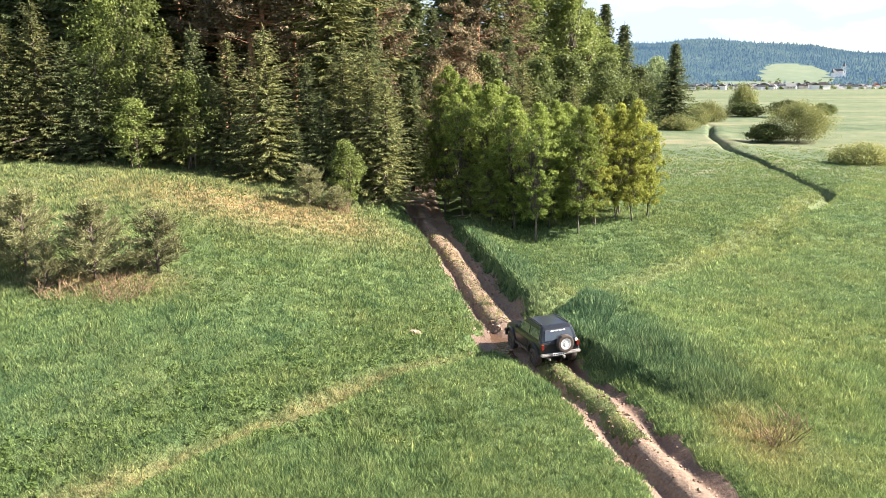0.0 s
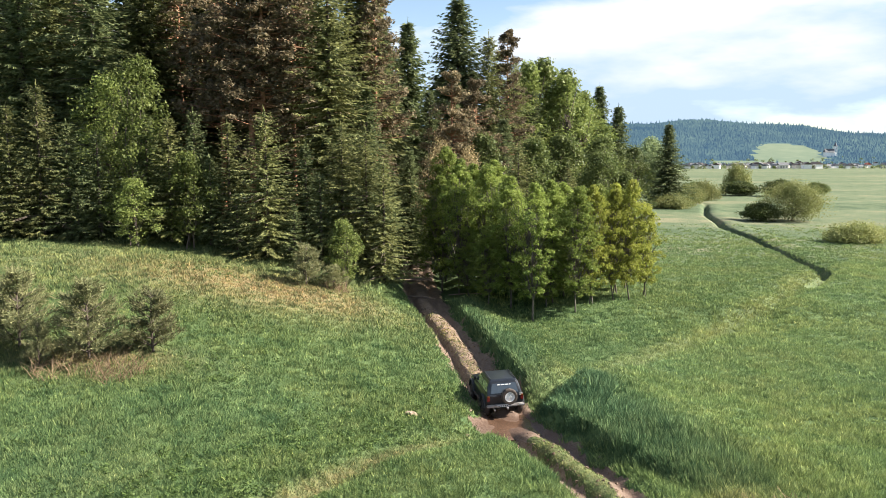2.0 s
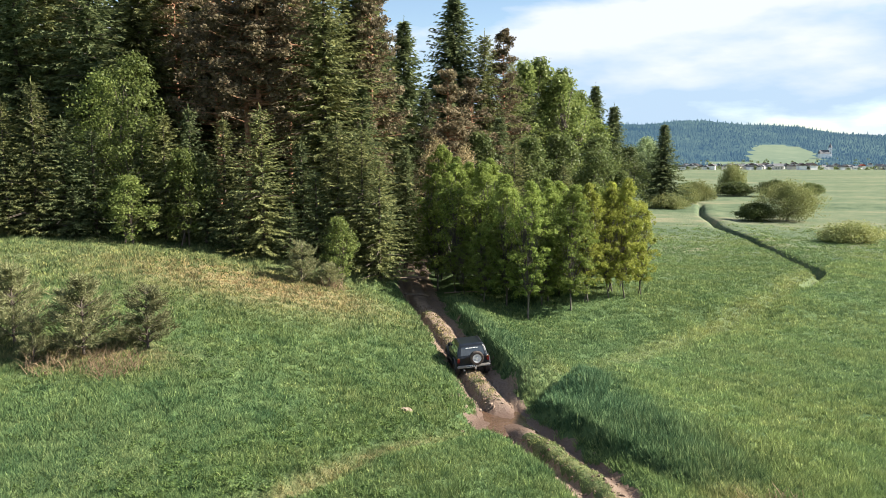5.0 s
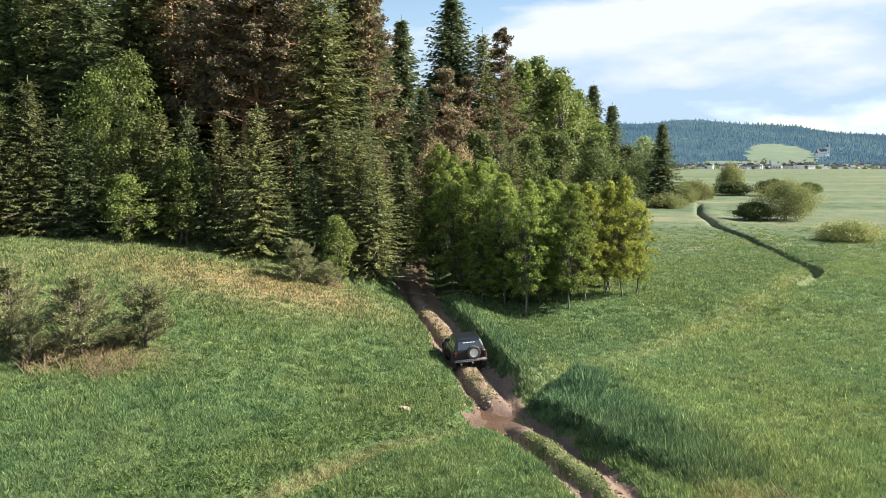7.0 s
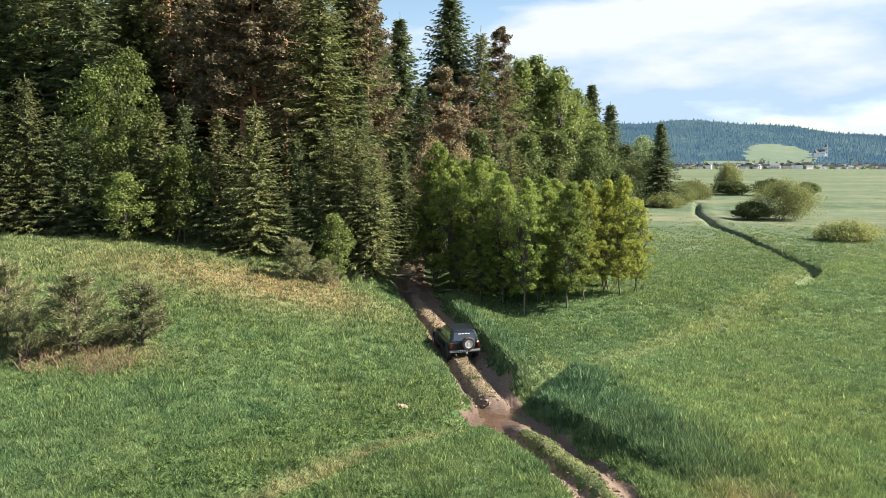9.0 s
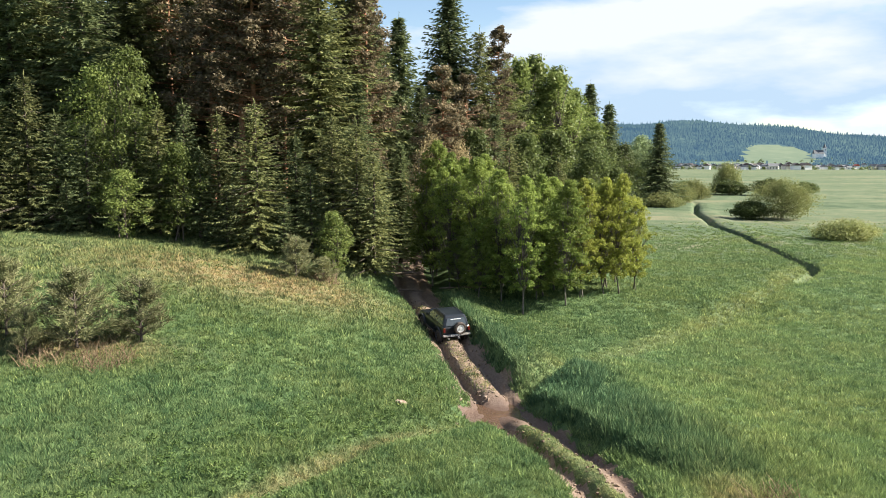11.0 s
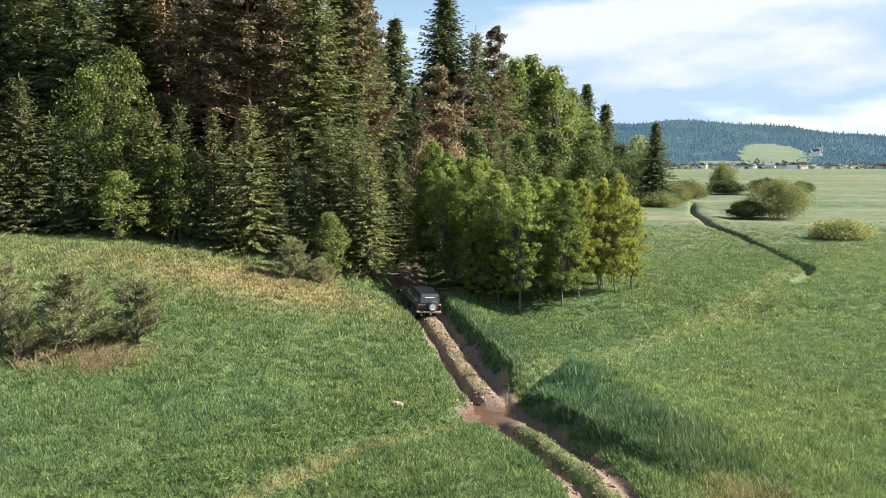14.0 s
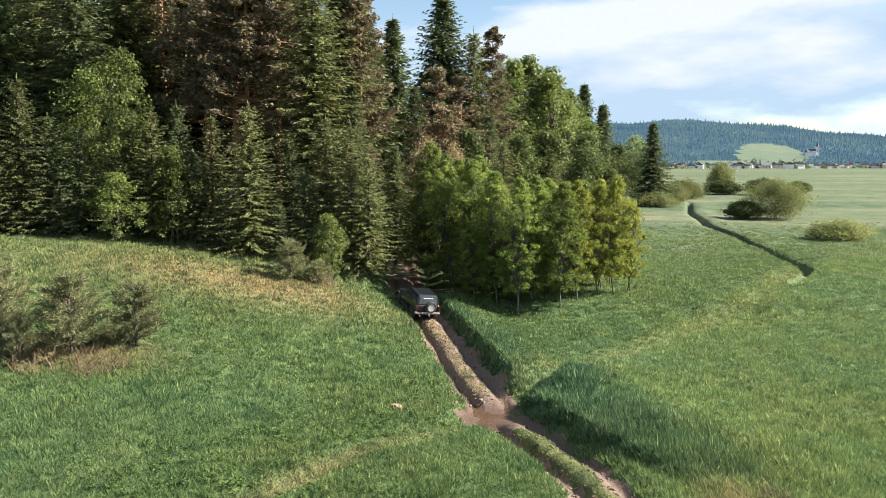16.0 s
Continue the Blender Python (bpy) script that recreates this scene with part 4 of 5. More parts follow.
def build_far():
    # last colour of each: haze added to the surface as emission
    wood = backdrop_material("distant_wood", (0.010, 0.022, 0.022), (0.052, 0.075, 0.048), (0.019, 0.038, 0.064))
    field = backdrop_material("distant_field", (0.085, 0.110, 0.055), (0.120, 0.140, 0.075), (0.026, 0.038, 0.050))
    xs, ys = np.linspace(-600, 2900, 160), np.linspace(1440, 3000, 70)
    gx, gy = np.meshgrid(xs, ys)
    v = np.stack([gx.ravel(), gy.ravel(), far_height(gx, gy).ravel()], 1)
    nx = len(xs)
    i = (np.arange(len(ys) - 1)[:, None] * nx + np.arange(nx - 1)[None, :]).ravel()
    f = np.stack([i, i + 1, i + nx + 1, i + nx], 1)
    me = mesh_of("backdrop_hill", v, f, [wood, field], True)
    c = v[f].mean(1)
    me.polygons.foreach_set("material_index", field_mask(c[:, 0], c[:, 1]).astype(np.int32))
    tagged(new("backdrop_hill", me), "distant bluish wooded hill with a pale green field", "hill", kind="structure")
    # spiky conifers on the hill, too many to count
    n = 26000
    x, y = rng.uniform(300, 1900, n), 1500 + 900 * rng.random(n) ** 0.8
    k = ~field_mask(x, y)
    x, y = x[k], y[k]
    z, n = far_height(x, y), k.sum()
    h, w = rng.uniform(3, 7.5, n) + 6 * (rng.random(n) < 0.06), rng.uniform(2.2, 5.0, n)
    a = np.arange(3) * 2 * math.pi / 3
    base = np.stack([x[:, None] + np.cos(a) * w[:, None], y[:, None] + np.sin(a) * w[:, None], np.repeat(z[:, None] - 2, 3, 1)], 2)
    v = np.concatenate([base, np.stack([x, y, z + h], 1)[:, None, :]], 1).reshape(-1, 3)
    o = np.arange(n)[:, None] * 4
    f = np.stack([np.concatenate([o + i, o + (i + 1) % 3, o + 3], 1) for i in range(3)], 1).reshape(-1, 3)
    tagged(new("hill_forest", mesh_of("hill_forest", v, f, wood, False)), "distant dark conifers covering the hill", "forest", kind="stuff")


def bm_box(bm, x0, x1, y0, y1, z0, z1):
    vs = [bm.verts.new((x, y, z)) for z in (z0, z1) for x, y in ((x0, y0), (x1, y0), (x1, y1), (x0, y1))]
    for q in ((3, 2, 1, 0), (4, 5, 6, 7), (0, 1, 5, 4), (1, 2, 6, 5), (2, 3, 7, 6), (3, 0, 4, 7)):
        bm.faces.new([vs[i] for i in q])
    return vs


def prism(bm, outline, y0, y1):
    """A solid with its outline in x, z, from y0 to y1."""
    a = [bm.verts.new((x, y0, z)) for x, z in outline]
    b = [bm.verts.new((x, y1, z)) for x, z in outline]
    bm.faces.new(a)
    bm.faces.new(b[::-1])
    for i in range(len(a)):
        j = (i + 1) % len(a)
        bm.faces.new((a[j], a[i], b[i], b[j]))


def build_village():
    walls = [plain("white_render", (0.80, 0.79, 0.77), 0.9, 0, 0.1, 0.3), plain("cream_render", (0.64, 0.60, 0.54), 0.9, 0, 0.1, 0.3)]
    roofs = [plain("brown_roof", (0.085, 0.066, 0.060), 0.8, 0, 0.3, 0.4), plain("grey_roof", (0.11, 0.115, 0.125), 0.8, 0, 0.3, 0.4), plain("red_roof", (0.42, 0.10, 0.06), 0.8, 0, 0.2, 0.4)]
    pane = plain("dark_pane", (0.03, 0.035, 0.04), 0.2, 0, 0.2, 1)
    kinds = []
    for w in range(2):
        for q in range(3):
            e = new("house")
            L, B, H = (11, 8, 4.2) if q else (14, 9, 5.0)
            bm = bmesh.new()
            bm_box(bm, -L / 2, L / 2, -B / 2, B / 2, -1, H)
            wall = part("wall", bm, walls[w], e)
            bm = bmesh.new()
            vs = [bm.verts.new(p) for p in ((-L / 2 - .5, -B / 2 - .6, H + .02), (L / 2 + .5, -B / 2 - .6, H + .02), (L / 2 + .5, B / 2 + .6, H + .02), (-L / 2 - .5, B / 2 + .6, H + .02),
                                            (-L / 2 - .5, 0, H + 3.1), (L / 2 + .5, 0, H + 3.1))]
            for fq in ((0, 1, 5, 4), (2, 3, 4, 5), (0, 4, 3), (1, 2, 5), (3, 2, 1, 0)):
                bm.faces.new([vs[i] for i in fq])
            part("roof", bm, roofs[q], e)
            for sx in (-.3, 0, .3):
                bm = bmesh.new()
                bm_box(bm, sx * L - .6, sx * L + .6, -B / 2 - .06, -B / 2 + .05, 1.2, 2.8)
                part("window", bm, pane, wall)
            tagged(e, "distant village house with pale walls and a " + ("brown", "grey", "red")[q] + " gabled roof", "house", "village houses")
            kinds.append(e)
    r = random.Random(11)
    used = set()
    for i in range(185):
        y = 1040 + 470 * r.random()
        x = y * (r.uniform(0.298, 0.44) if r.random() < 0.72 else r.uniform(0.44, 0.57))
        if field_mask(x, y):
            continue
        q = kinds[r.choice((0, 1, 1, 1, 1, 3, 4, 4, 1, 2 if x > 0.5 * y else 4))]
        m = pose(x, y, max(float(height(x, y)), float(far_height(x, y))), 0, 0, r.choice((0, 80, 90, 75, 100, 60)) + r.uniform(-8, 8)) @ Matrix.Scale(r.uniform(0.75, 1.15), 4)
        if q in used:
            copy_thing(q, m)
        else:
            used.add(q)
            q.matrix_basis = m
    for q in kinds:
        if q not in used:
            for o in (*q.children_recursive, q):
                bpy.data.objects.remove(o)
    e = new("church")
    bm = bmesh.new()
    bm_box(bm, -3.2, 3.2, -3.2, 3.2, -1, 22)
    tower = part("tower", bm, walls[0], e)
    bm = bmesh.new()
    bmesh.ops.create_cone(bm, cap_ends=True, segments=8, radius1=4.4, radius2=0.3, depth=9, matrix=Matrix.Translation((0, 0, 26.6)))
    part("spire", bm, roofs[1], e)
    for z in (9, 16):
        bm = bmesh.new()
        bm_box(bm, -.7, .7, -3.3, -3.15, z, z + 2.6)
        part("window", bm, pane, tower)
    bm = bmesh.new()
    bm_box(bm, -24, -3.3, -5.5, 5.5, -1, 9)
    part("nave", bm, walls[0], e)
    bm = bmesh.new()
    prism(bm, [(-6.2, 9.02), (6.2, 9.02), (0, 17)], 3.4, 24.5)
    bmesh.ops.rotate(bm, verts=bm.verts, matrix=Matrix.Rotation(radians(90), 3, "Z"))
    part("nave_roof", bm, roofs[1], e)
    tagged(e, "white village church with a tall tower and grey spire", "church")
    e.matrix_basis = pose(806, 1670, float(far_height(806, 1670)) + 0.3) @ Matrix.Scale(0.92, 4)
    # garden trees between the houses
    cents, rads = [], []
    for i in range(240):
        y = 1030 + 620 * r.random()
        x = y * r.uniform(0.292, 0.58)
        cents.append((x, y, max(float(height(x, y)), float(far_height(x, y))) + r.uniform(0.5, 2.8)))
        rads.append(r.uniform(1.8, 4.6))
    v, f = leaf_cloud(np.random.default_rng(9), cents, rads, 70, 0.75)
    tagged(new("village_trees", mesh_of("village_trees", v, f, M_LEAF_O, False)), "dark garden trees among the village houses", "trees", kind="stuff")


# ---- stones, logs and posts ----
def build_small():
    r = random.Random(21)

    def stone(size):
        bm = bmesh.new()
        bmesh.ops.create_icosphere(bm, subdivisions=1, radius=size)
        for v in bm.verts:
            v.co = Vector((v.co.x * r.uniform(.8, 1.2), v.co.y * r.uniform(.7, 1.1), v.co.z * r.uniform(.45, .8)))
        me = bpy.data.meshes.new("stone")
        bm.to_mesh(me)
        bm.free()
        me.materials.append(M_STONE)
        return me
    shapes = [stone(0.10) for _ in range(5)]
    for i in range(46):
        if i < 26:
            x, y = 1.75 + r.uniform(-1.3, 1.0), 31.35 + r.uniform(-0.35, 0.45)
        elif i < 38:
            yy = r.uniform(30.5, 38.0)
            x, y = float(np.interp(yy, [p[1] for p in TRACK], [p[0] for p in TRACK])) - 1.3 + r.uniform(-.2, .2), yy
        else:
            yy = r.uniform(20.0, 27.0)
            x, y = float(np.interp(yy, [p[1] for p in TRACK], [p[0] for p in TRACK])) + r.choice((-1, 1)) * r.uniform(.9, 1.2), yy
        o = new("stone", shapes[i % 5])
        o.matrix_basis = pose(x, y, float(height(x, y)) + 0.01, 0, 0, r.uniform(0, 360)) @ Matrix.Scale(r.uniform(.35, .95), 4)
        tagged(o, "pale rounded stone at the edge of the track", "stone", "stones along the track")
    # crumbled mud along the ruts, too much to count
    vs, fs = [], []
    q = np.random.default_rng(31)
    ico = bmesh.new()
    bmesh.ops.create_icosphere(ico, subdivisions=1, radius=1)
    iv = np.array([v.co for v in ico.verts])
    fi = np.array([[v.index for v in f.verts] for f in ico.faces])
    ico.free()
    for i in range(700):
        y = 18 + 30 * q.random()
        x = float(np.interp(y, [p[1] for p in TRACK], [p[0] for p in TRACK])) + q.choice((-1, 1)) * abs(q.normal(0.45, 0.32)) - 0.1
        if abs(y - 29.8) < 1.3:
            continue
        k = 0.02 + 0.045 * q.random() ** 2
        o = len(vs) * len(iv)
        vs.append(iv * k * q.uniform(0.6, 1.3, 3) + q.normal(0, 0.2 * k, iv.shape) + (x, y, float(height(x, y)) + 0.3 * k))
        fs.append(fi + o)
    tagged(new("mud_clods", mesh_of("mud_clods", np.concatenate(vs), np.concatenate(fs), M_MUD, False, np.zeros(len(vs) * len(iv)))),
           "crumbled clods of brown mud on the track", "mud", kind="stuff")
    o = new("stone", stone(0.24))
    o.matrix_basis = pose(-1.0, 29.2, float(height(-1.0, 29.2)) + 0.06, 12, 25, 30) @ Matrix.Diagonal((1.3, 0.8, 0.6, 1))
    tagged(o, "grey-brown boulder half hidden in the grass", "stone")
    for x, y, ln, a, rr in ((-2.0, 51.6, 2.4, 8, .07), (-1.0, 50.6, 1.8, -25, .06), (-1.6, 53.2, 2.6, 12, .06), (-2.3, 55.0, 2.2, -8, .06), (2.2, 52.2, 3.0, 4, .05)):
        c, s = math.cos(radians(a)), math.sin(radians(a))
        z = max(float(height(x + c * ln / 2 * k, y + s * ln / 2 * k)) for k in (-1, 0, 1)) + rr * .7
        me = limbs_mesh("fallen_branch", [([(x - c * ln / 2, y - s * ln / 2, z), (x, y + .08, z + .05), (x + c * ln / 2, y + s * ln / 2, z)], [rr, rr * .9, rr * .5])], M_WOODDRY)
        tagged(new("fallen_branch", me), "pale fallen branch lying across the track", "branch", "fallen branches")


# ---- the car ----
def rounded(bm, amount, seg=2):
    bmesh.ops.bevel(bm, geom=list(bm.edges), offset=amount, segments=seg, affect="EDGES", clamp_overlap=True)


def loft(bm, rings):
    """Skin through rings of equal count, capped at both ends."""
    vs = [[bm.verts.new(p) for p in ring] for ring in rings]
    k = len(rings[0])
    for a, b in zip(vs, vs[1:]):
        for i in range(k):
            j = (i + 1) % k
            bm.faces.new((a[i], a[j], b[j], b[i]))
    bm.faces.new(vs[0][::-1])
    bm.faces.new(vs[-1])
    bmesh.ops.recalc_face_normals(bm, faces=bm.faces)


def disc(bm, r0, r1, y0, y1, seg=24):
    """A ring (or disc, r0 = 0) about the x axis, between x = y0 and y1."""
    bmesh.ops.create_cone(bm, cap_ends=True, segments=seg, radius1=r1, radius2=r1, depth=abs(y1 - y0),
                          matrix=Matrix.Translation(((y0 + y1) / 2, 0, 0)) @ Matrix.Rotation(radians(90), 4, "Y"))


def tyre_mesh(r, wide):
    bm = bmesh.new()
    seg, prof = 28, ((-.5, .62), (-.5, .86), (-.42, .97), (-.15, 1.0), (.15, 1.0), (.42, .97), (.5, .86), (.5, .62))
    rings = []
    for i in range(seg):
        a = 2 * math.pi * i / seg
        k = 1.0 if i % 2 else 0.975
        rings.append([bm.verts.new((px * wide, math.cos(a) * pr * r * (k if pr > .9 else 1), math.sin(a) * pr * r * (k if pr > .9 else 1))) for px, pr in prof])
    for i in range(seg):
        A, Bq = rings[i], rings[(i + 1) % seg]
        for j in range(len(prof)):
            q = (j + 1) % len(prof)
            bm.faces.new((A[j], A[q], Bq[q], Bq[j]))
    bmesh.ops.recalc_face_normals(bm, faces=bm.faces)
    return bm


def rim_mesh(r, wide):
    bm = bmesh.new()
    seg = 24
    ring = []
    for i in range(seg):
        a = 2 * math.pi * i / seg
        ring.append([bm.verts.new((px * wide, math.cos(a) * pr * r, math.sin(a) * pr * r)) for px, pr in ((-.48, .64), (-.48, .55), (.48, .55), (.48, .64))])
    for i in range(seg):
        for j in range(4):
            q = (j + 1) % 4
            bm.faces.new((ring[i][j], ring[i][q], ring[(i + 1) % seg][q], ring[(i + 1) % seg][j]))
    bmesh.ops.recalc_face_normals(bm, faces=bm.faces)
    for i in range(8):
        a = 2 * math.pi * i / 8
        m = Matrix.Rotation(a, 4, "X")
        vs = bm_box(bm, -wide * .42, wide * .42, r * .14, r * .56, -r * .05, r * .05)
        for v in vs:
            v.co = m @ v.co
    disc(bm, 0, r * .17, -wide * .5, wide * .46, 12)
    return bm


def build_car():
    black = plain("black_paint", (0.008, 0.010, 0.013), 0.3, 0.0, 0.3, 3, 0.3)
    trim = plain("black_plastic", (0.03, 0.03, 0.032), 0.6, 0, 0.3, 8)
    mudpaint = plain("mud_spattered_sill", (0.10, 0.070, 0.050), 0.8, 0, 0.5, 5)
    rubber = plain("muddy_rubber", (0.055, 0.042, 0.034), 0.85, 0, 0.5, 6)
    alloy = plain("silver_alloy", (0.72, 0.72, 0.70), 0.45, 0.2, 0.15, 8)
    steel = plain("dull_steel_tube", (0.36, 0.34, 0.32), 0.4, 0.4, 0.25, 6)
    dull = plain("mud_caked_steel", (0.12, 0.095, 0.075), 0.7, 0.2, 0.4, 6)
    glass = plain("tinted_glass", (0.042, 0.052, 0.062), 0.06, 0, 0.2, 2, 1.0)
    red = plain("red_lens", (0.13, 0.014, 0.012), 0.25, 0, 0.2, 10)
    amber = plain("amber_lens", (0.22, 0.075, 0.02), 0.25, 0, 0.2, 10)
    white = plain("white_plastic", (0.7, 0.7, 0.68), 0.5, 0, 0.1, 10)
    car = new("off_road_car")
    tagged(car, "black three-door off-road car with a spare wheel on its tailgate", "car")

    def box(name, x0, x1, y0, y1, z0, z1, mat, parent, bev=0.02, label=""):
        bm = bmesh.new()
        bm_box(bm, x0, x1, y0, y1, z0, z1)
        rounded(bm, bev)
        return part(name, bm, mat, parent, label)

    # lower body: section rings from tail to nose
    bm = bmesh.new()
    rings = []
    for y, hw, z0, z1 in ((-1.72, .74, .60, 1.00), (-1.66, .785, .50, 1.05), (-1.45, .80, .48, 1.07), (-.3, .805, .46, 1.06), (.62, .80, .46, 1.05), (.78, .79, .46, 1.03),
                          (1.45, .77, .50, .98), (1.72, .74, .54, .92), (1.78, .70, .58, .84)):
        rings.append([(-hw + .05, y, z0), (hw - .05, y, z0), (hw, y, z0 + .10), (hw, y, z1 - .16), (hw - .035, y, z1 - .03), (hw - .10, y, z1),
                      (-hw + .10, y, z1), (-hw + .035, y, z1 - .03), (-hw, y, z1 - .16), (-hw, y, z0 + .10)])
    loft(bm, rings)
    rounded(bm, 0.022)
    body = part("body", bm, black, car, "black painted body")
    # cabin: pillars and roof
    bm = bmesh.new()
    rings = []
    for z, hw, yb, yf in ((1.04, .735, -1.68, .70), (1.26, .685, -1.62, .42), (1.49, .615, -1.53, .08), (1.56, .585, -1.44, -.04), (1.585, .51, -1.33, -.16)):
        rings.append([(-hw, yb + .06, z), (-hw + .07, yb, z), (hw - .07, yb, z), (hw, yb + .06, z), (hw, yf - .08, z), (hw - .10, yf, z), (-hw + .10, yf, z), (-hw, yf - .08, z)])
    loft(bm, rings)
    rounded(bm, 0.022)
    cabin = part("cabin", bm, black, car)

    def panel(name, pts, mat, parent, out, label="", thick=0.012):
        bm = bmesh.new()
        o = Vector(out)
        a = [bm.verts.new(Vector(p) + o * 0.004) for p in pts]
        b = [bm.verts.new(Vector(p) + o * (0.004 + thick)) for p in pts]
        bm.faces.new(a[::-1])
        bm.faces.new(b)
        for i in range(len(a)):
            j = (i + 1) % len(a)
            bm.faces.new((a[i], a[j], b[j], b[i]))
        bmesh.ops.recalc_face_normals(bm, faces=bm.faces)
        return part(name, bm, mat, parent, label)
    rear = panel("rear_window", [(-.58, -1.665, 1.09), (.58, -1.665, 1.09), (.52, -1.565, 1.44), (.48, -1.55, 1.47), (-.48, -1.55, 1.47), (-.52, -1.565, 1.44)], glass, cabin, (0, -1, .2))
    for x0, x1 in ((-.30, -.16), (-.13, .0), (.03, .17), (.20, .28)):
        panel("sticker", [(x0, -1.582, 1.40), (x1, -1.582, 1.40), (x1, -1.572, 1.435), (x0, -1.572, 1.435)], white, rear, (0, -1.9, .35), "", 0.004)
    panel("windscreen", [(-.60, .60, 1.10), (.60, .60, 1.10), (.51, .15, 1.45), (-.51, .15, 1.45)], glass, cabin, (0, .75, .66))
    for s in (-1, 1):
        hw = lambda z: np.interp(z, (1.04, 1.26, 1.49), (.735, .685, .615))
        for nm, y0, y1, y2, y3 in (("side_window", -1.50, -.62, -.62, -1.42), ("door_window", -.54, .46, .06, -.54)):
            panel(nm, [(s * hw(1.11), y0, 1.11), (s * hw(1.11), y1, 1.11), (s * hw(1.44), y2, 1.44), (s * hw(1.44), y3, 1.44)], glass, cabin, (s * .97, 0, .23))
        panel("door", [(s * .806, -.58, .58), (s * .806, .60, .58), (s * .806, .60, .88), (s * .806, -.58, .88)], black, body, (s, 0, 0), "", 0.008)
        box("door_handle", s * .82 - .012, s * .82 + .02 * s + .012, -.50, -.36, .84, .875, trim, body, .006)
        box("mirror", s * .80 - .06, s * .80 + .06, .46, .54, 1.06, 1.20, black, cabin, .02)
        for y in (-1.1, 1.12):
            # wheel-arch flare
            bm = bmesh.new()
            seg = 12
            ring = []
            for i in range(seg + 1):
                a = math.pi * i / seg
                for rr, xx in ((.40, .76), (.46, .76), (.46, .865), (.40, .865)):
                    ring.append(bm.verts.new((s * xx, y + math.cos(a) * rr * 1.05, .46 + math.sin(a) * rr)))
            for i in range(seg):
                for j in range(4):
                    q = (j + 1) % 4
                    bm.faces.new((ring[i * 4 + j], ring[i * 4 + q], ring[i * 4 + 4 + q], ring[i * 4 + 4 + j]))
            bmesh.ops.recalc_face_normals(bm, faces=bm.faces)
            part("wheel_arch", bm, trim, body)
        box("sill", s * .80 - .03, s * .80 + .03, -.68, .70, .40, .50, mudpaint, body, .015, "mud-spattered sill")
        tl = box("tail_light", s * .71 - .06, s * .71 + .06, -1.775, -1.70, .78, .96, red, body, .012, "red tail light")
        box("indicator", s * .71 - .055, s * .71 + .055, -1.782, -1.74, .965, 1.01, amber, tl, .008, "amber lens")
        bm = bmesh.new()
        v, f = tube([(s * .52, -1.33, 1.60), (s * .53, -.7, 1.635), (s * .52, -.14, 1.60)], [.018, .018, .018], 8)
        vv = [bm.verts.new(p) for p in v]
        for q in f:
            bm.faces.new([vv[i] for i in q])
        part("roof_rail", bm, trim, cabin)
        box("headlight", s * .55 - .12, s * .55 + .12, 1.74, 1.80, .70, .84, white, body, .02, "clear headlight")
    box("rear_bumper", -.80, .80, -1.85, -1.70, .53, .64, steel, car, .035, "dull metal rear bumper")
    box("front_bumper", -.79, .79, 1.74, 1.90, .50, .66, trim, car, .035)
    plate = box("number_plate", -.36, .14, -1.885, -1.865, .56, .655, white, car, .004, "white number plate with dark bars")
    for k in range(5):
        box("bar", -.33 + k * .09, -.27 + k * .09, -1.891, -1.884, .58, .635, trim, plate, .002)
    box("bonnet_scoop", -.30, .30, .95, 1.45, .985, 1.03, black, body, .015)
    box("underbody", -.55, .55, -1.5, 1.5, .36, .50, trim, car, .02, "dark muddy chassis")
    bm = bmesh.new()
    disc(bm, 0, .035, 0, .24, 12)
    bmesh.ops.rotate(bm, verts=bm.verts, matrix=Matrix.Rotation(radians(-90), 3, "Z"))
    bmesh.ops.translate(bm, verts=bm.verts, vec=(-.48, -1.66, .44))
    part("exhaust_pipe", bm, steel, car)
    box("tow_hitch", .02, .10, -1.98, -1.84, .46, .54, steel, car, .01)
    # spare wheel on the tailgate
    spare = part("spare_wheel", tyre_mesh(.34, .20), rubber, car, "spare wheel with silver rim")
    spare.matrix_basis = pose(.16, -1.82, .96, 0, 0, 90)
    part("rim", rim_mesh(.34, .20), alloy, spare, "silver alloy rim")
    bm = bmesh.new()
    disc(bm, 0, .20, -.06, .06, 20)
    part("drum", bm, alloy, spare, "pale steel wheel disc")
    box("spare_carrier", .08, .24, -1.73, -1.66, .85, 1.0, trim, car, .01)
    wheels = []
    for sx in (-1, 1):
        for y in (-1.1, 1.12):
            w = new("wheel")
            w.parent = car
            w.location = (sx * .72, y, .36)
            part("tyre", tyre_mesh(.36, .23), rubber, w, "muddy black tyre")
            part("rim", rim_mesh(.36, .23), dull, w, "mud-caked rim")
            bm = bmesh.new()
            disc(bm, 0, .21, -.07, .07, 20)
            part("drum", bm, trim, w)
            wheels.append((w, sx * .72, y))
    return car, wheels


build_ground()
build_water()
build_far()
build_village()
build_bushes()
build_shrubs()
build_trees()
build_small()
car, wheels = build_car()
build_grass()

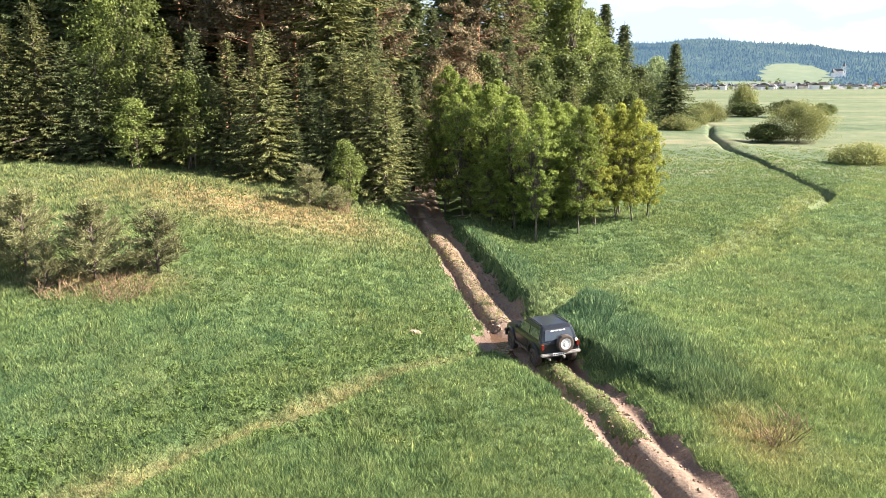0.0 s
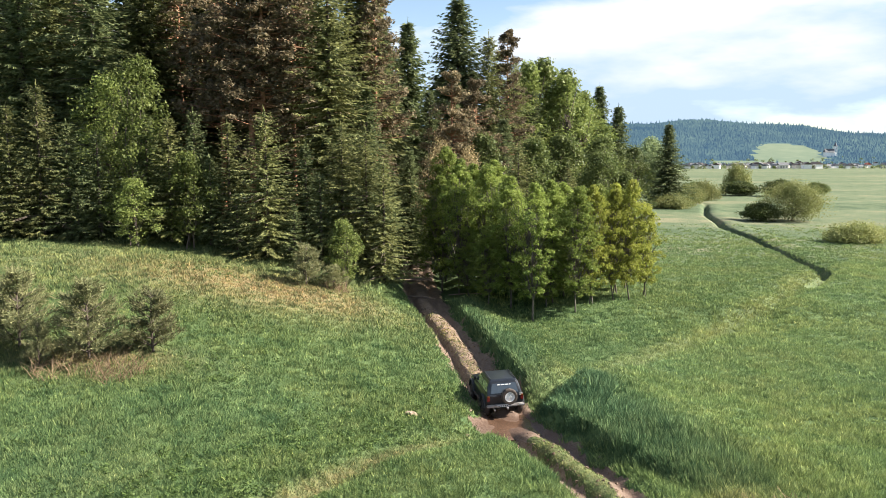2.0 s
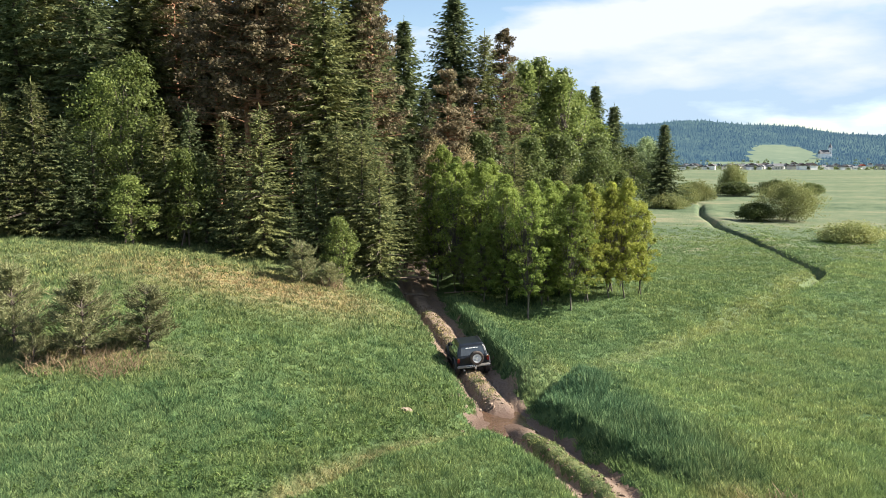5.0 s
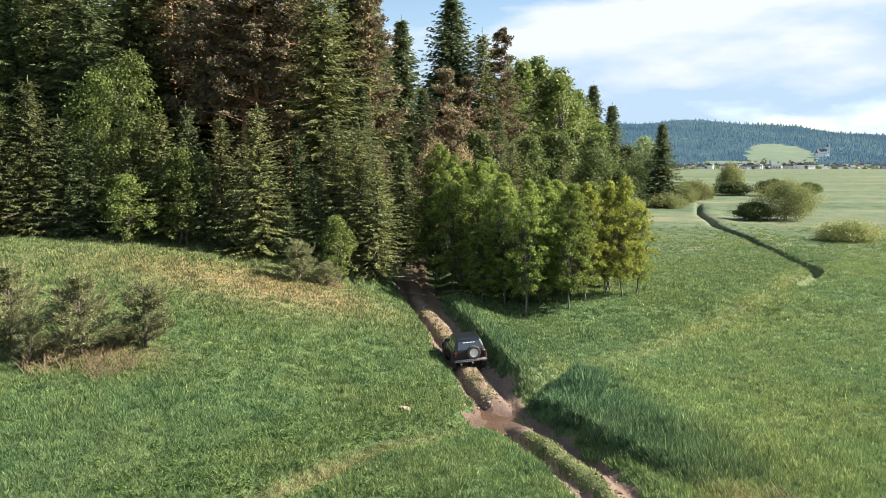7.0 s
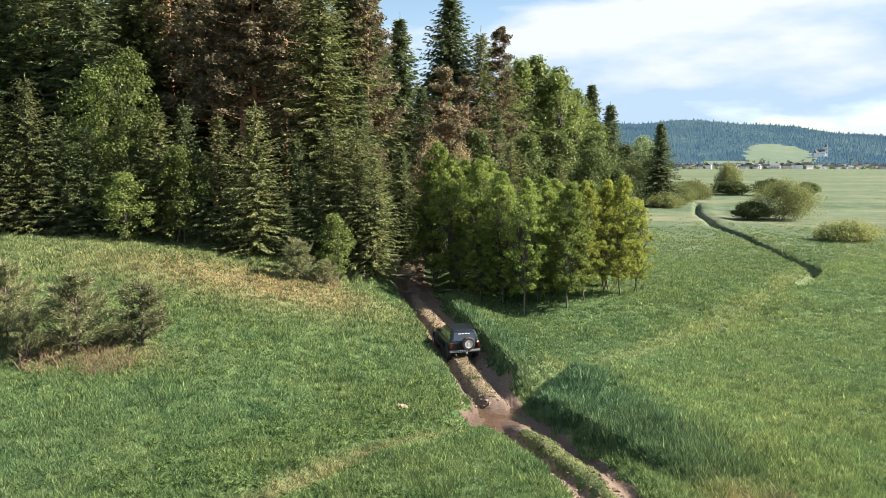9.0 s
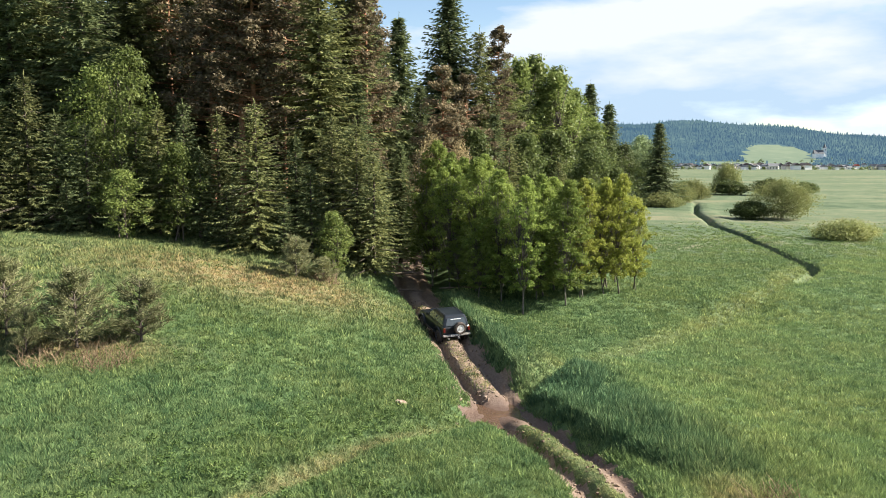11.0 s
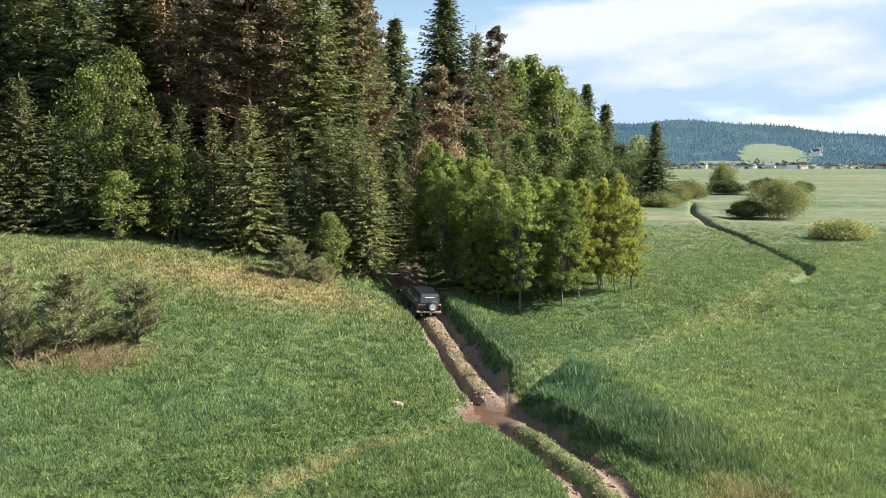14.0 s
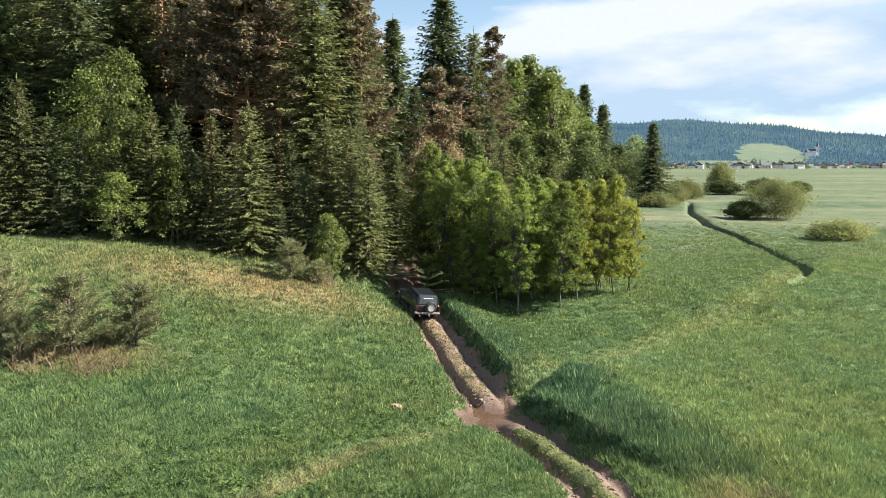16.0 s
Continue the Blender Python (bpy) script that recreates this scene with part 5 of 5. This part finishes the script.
# ---- moving things ----
# seconds, place of the car's middle on the ground, heading in degrees to the left of +y
CAR = [(0, 3.49, 28.43, 17), (0.5, 3.09, 29.23, 15.5), (1, 2.75, 30.48, 13), (1.5, 2.5, 31.7, 11), (2, 2.25, 32.33, 9), (2.5, 2.0, 33.45, 8),
       (3, 1.86, 34.7, 7), (3.5, 1.76, 35.66, 6.5), (4, 1.6, 36.61, 7), (5.2, 1.52, 37.21, 7.7), (6.5, 1.48, 37.53, 8), (7, 1.5, 37.57, 8),
       (7.5, 1.47, 37.68, 9), (8, 1.4, 37.96, 10), (8.5, 1.35, 38.55, 11.5), (9, 1.23, 38.91, 13.0), (10.2, 0.92, 40.4, 18.4), (11.5, 0.62, 41.89, 24),
       (12, 0.46, 42.81, 25), (12.5, 0.23, 44.0, 25), (13, -0.04, 45.06, 24), (13.5, -0.32, 46.22, 22.5), (14, -0.45, 45.76, 21.5), (14.5, -0.45, 46.48, 21.5),
       (15, -0.45, 45.76, 21.5), (15.5, -0.46, 45.65, 21.5), (16, -0.45, 45.55, 21.5)]


CAR_SIZE = 0.92


def size_car():
    """Bring every part of the car to its true size."""
    done = set()
    for ob in car.children_recursive:
        m = ob.matrix_basis.copy()
        m.translation *= CAR_SIZE
        ob.matrix_basis = m
        if ob.data and ob.data.name not in done:
            done.add(ob.data.name)
            ob.data.transform(Matrix.Scale(CAR_SIZE, 4))


size_car()


def motions():
    ts = np.arange(0, 161) / 10
    cx, cy, ca = (np.interp(ts, [c[0] for c in CAR], [c[k] for c in CAR]) for k in (1, 2, 3))
    ker = np.array([1, 2, 3, 2, 1]) / 9
    cx, cy, ca = (np.convolve(np.pad(v, 2, mode="reflect", reflect_type="odd"), ker, "valid") for v in (cx, cy, ca))
    rows, roll, last = [], 0.0, None
    spins = []
    for t, x, y, a in zip(ts, cx, cy, ca):
        fx, fy = -math.sin(radians(a)), math.cos(radians(a))
        pts = {}
        for s in (-1, 1):
            for e in (-1.01, 1.03):
                px, py = x + fx * e + fy * s * .66, y + fy * e - fx * s * .66
                pts[s, e] = float(np.mean([height(px + fx * k, py + fy * k) for k in (-.15, 0, .15)]))
        front, back = (pts[-1, 1.03] + pts[1, 1.03]) / 2, (pts[-1, -1.01] + pts[1, -1.01]) / 2
        lft, rgt = (pts[-1, 1.03] + pts[-1, -1.01]) / 2, (pts[1, 1.03] + pts[1, -1.01]) / 2
        pitch = math.degrees(math.atan2(front - back, 2.04))
        lean = math.degrees(math.atan2(lft - rgt, 1.32)) * 0.6
        rows.append([t, x, y, (front + back) / 2, pitch, lean, a])
        if last is not None:
            roll += ((x - last[0]) * fx + (y - last[1]) * fy) / (0.36 * CAR_SIZE)
        last = (x, y)
        spins.append((t, math.degrees(roll)))
    arr = np.array(rows)
    for k in (3, 4, 5):
        arr[:, k] = np.convolve(np.pad(arr[:, k], 2, mode="edge"), ker, "valid")
    walk(car, [(t, pose(x, y, z, p, q, a)) for t, x, y, z, p, q, a in arr.tolist()])
    for w, px, py in wheels:
        walk(w, [(t, pose(px * CAR_SIZE, py * CAR_SIZE, .36 * CAR_SIZE, -s, 0, 0)) for t, s in spins])


motions()
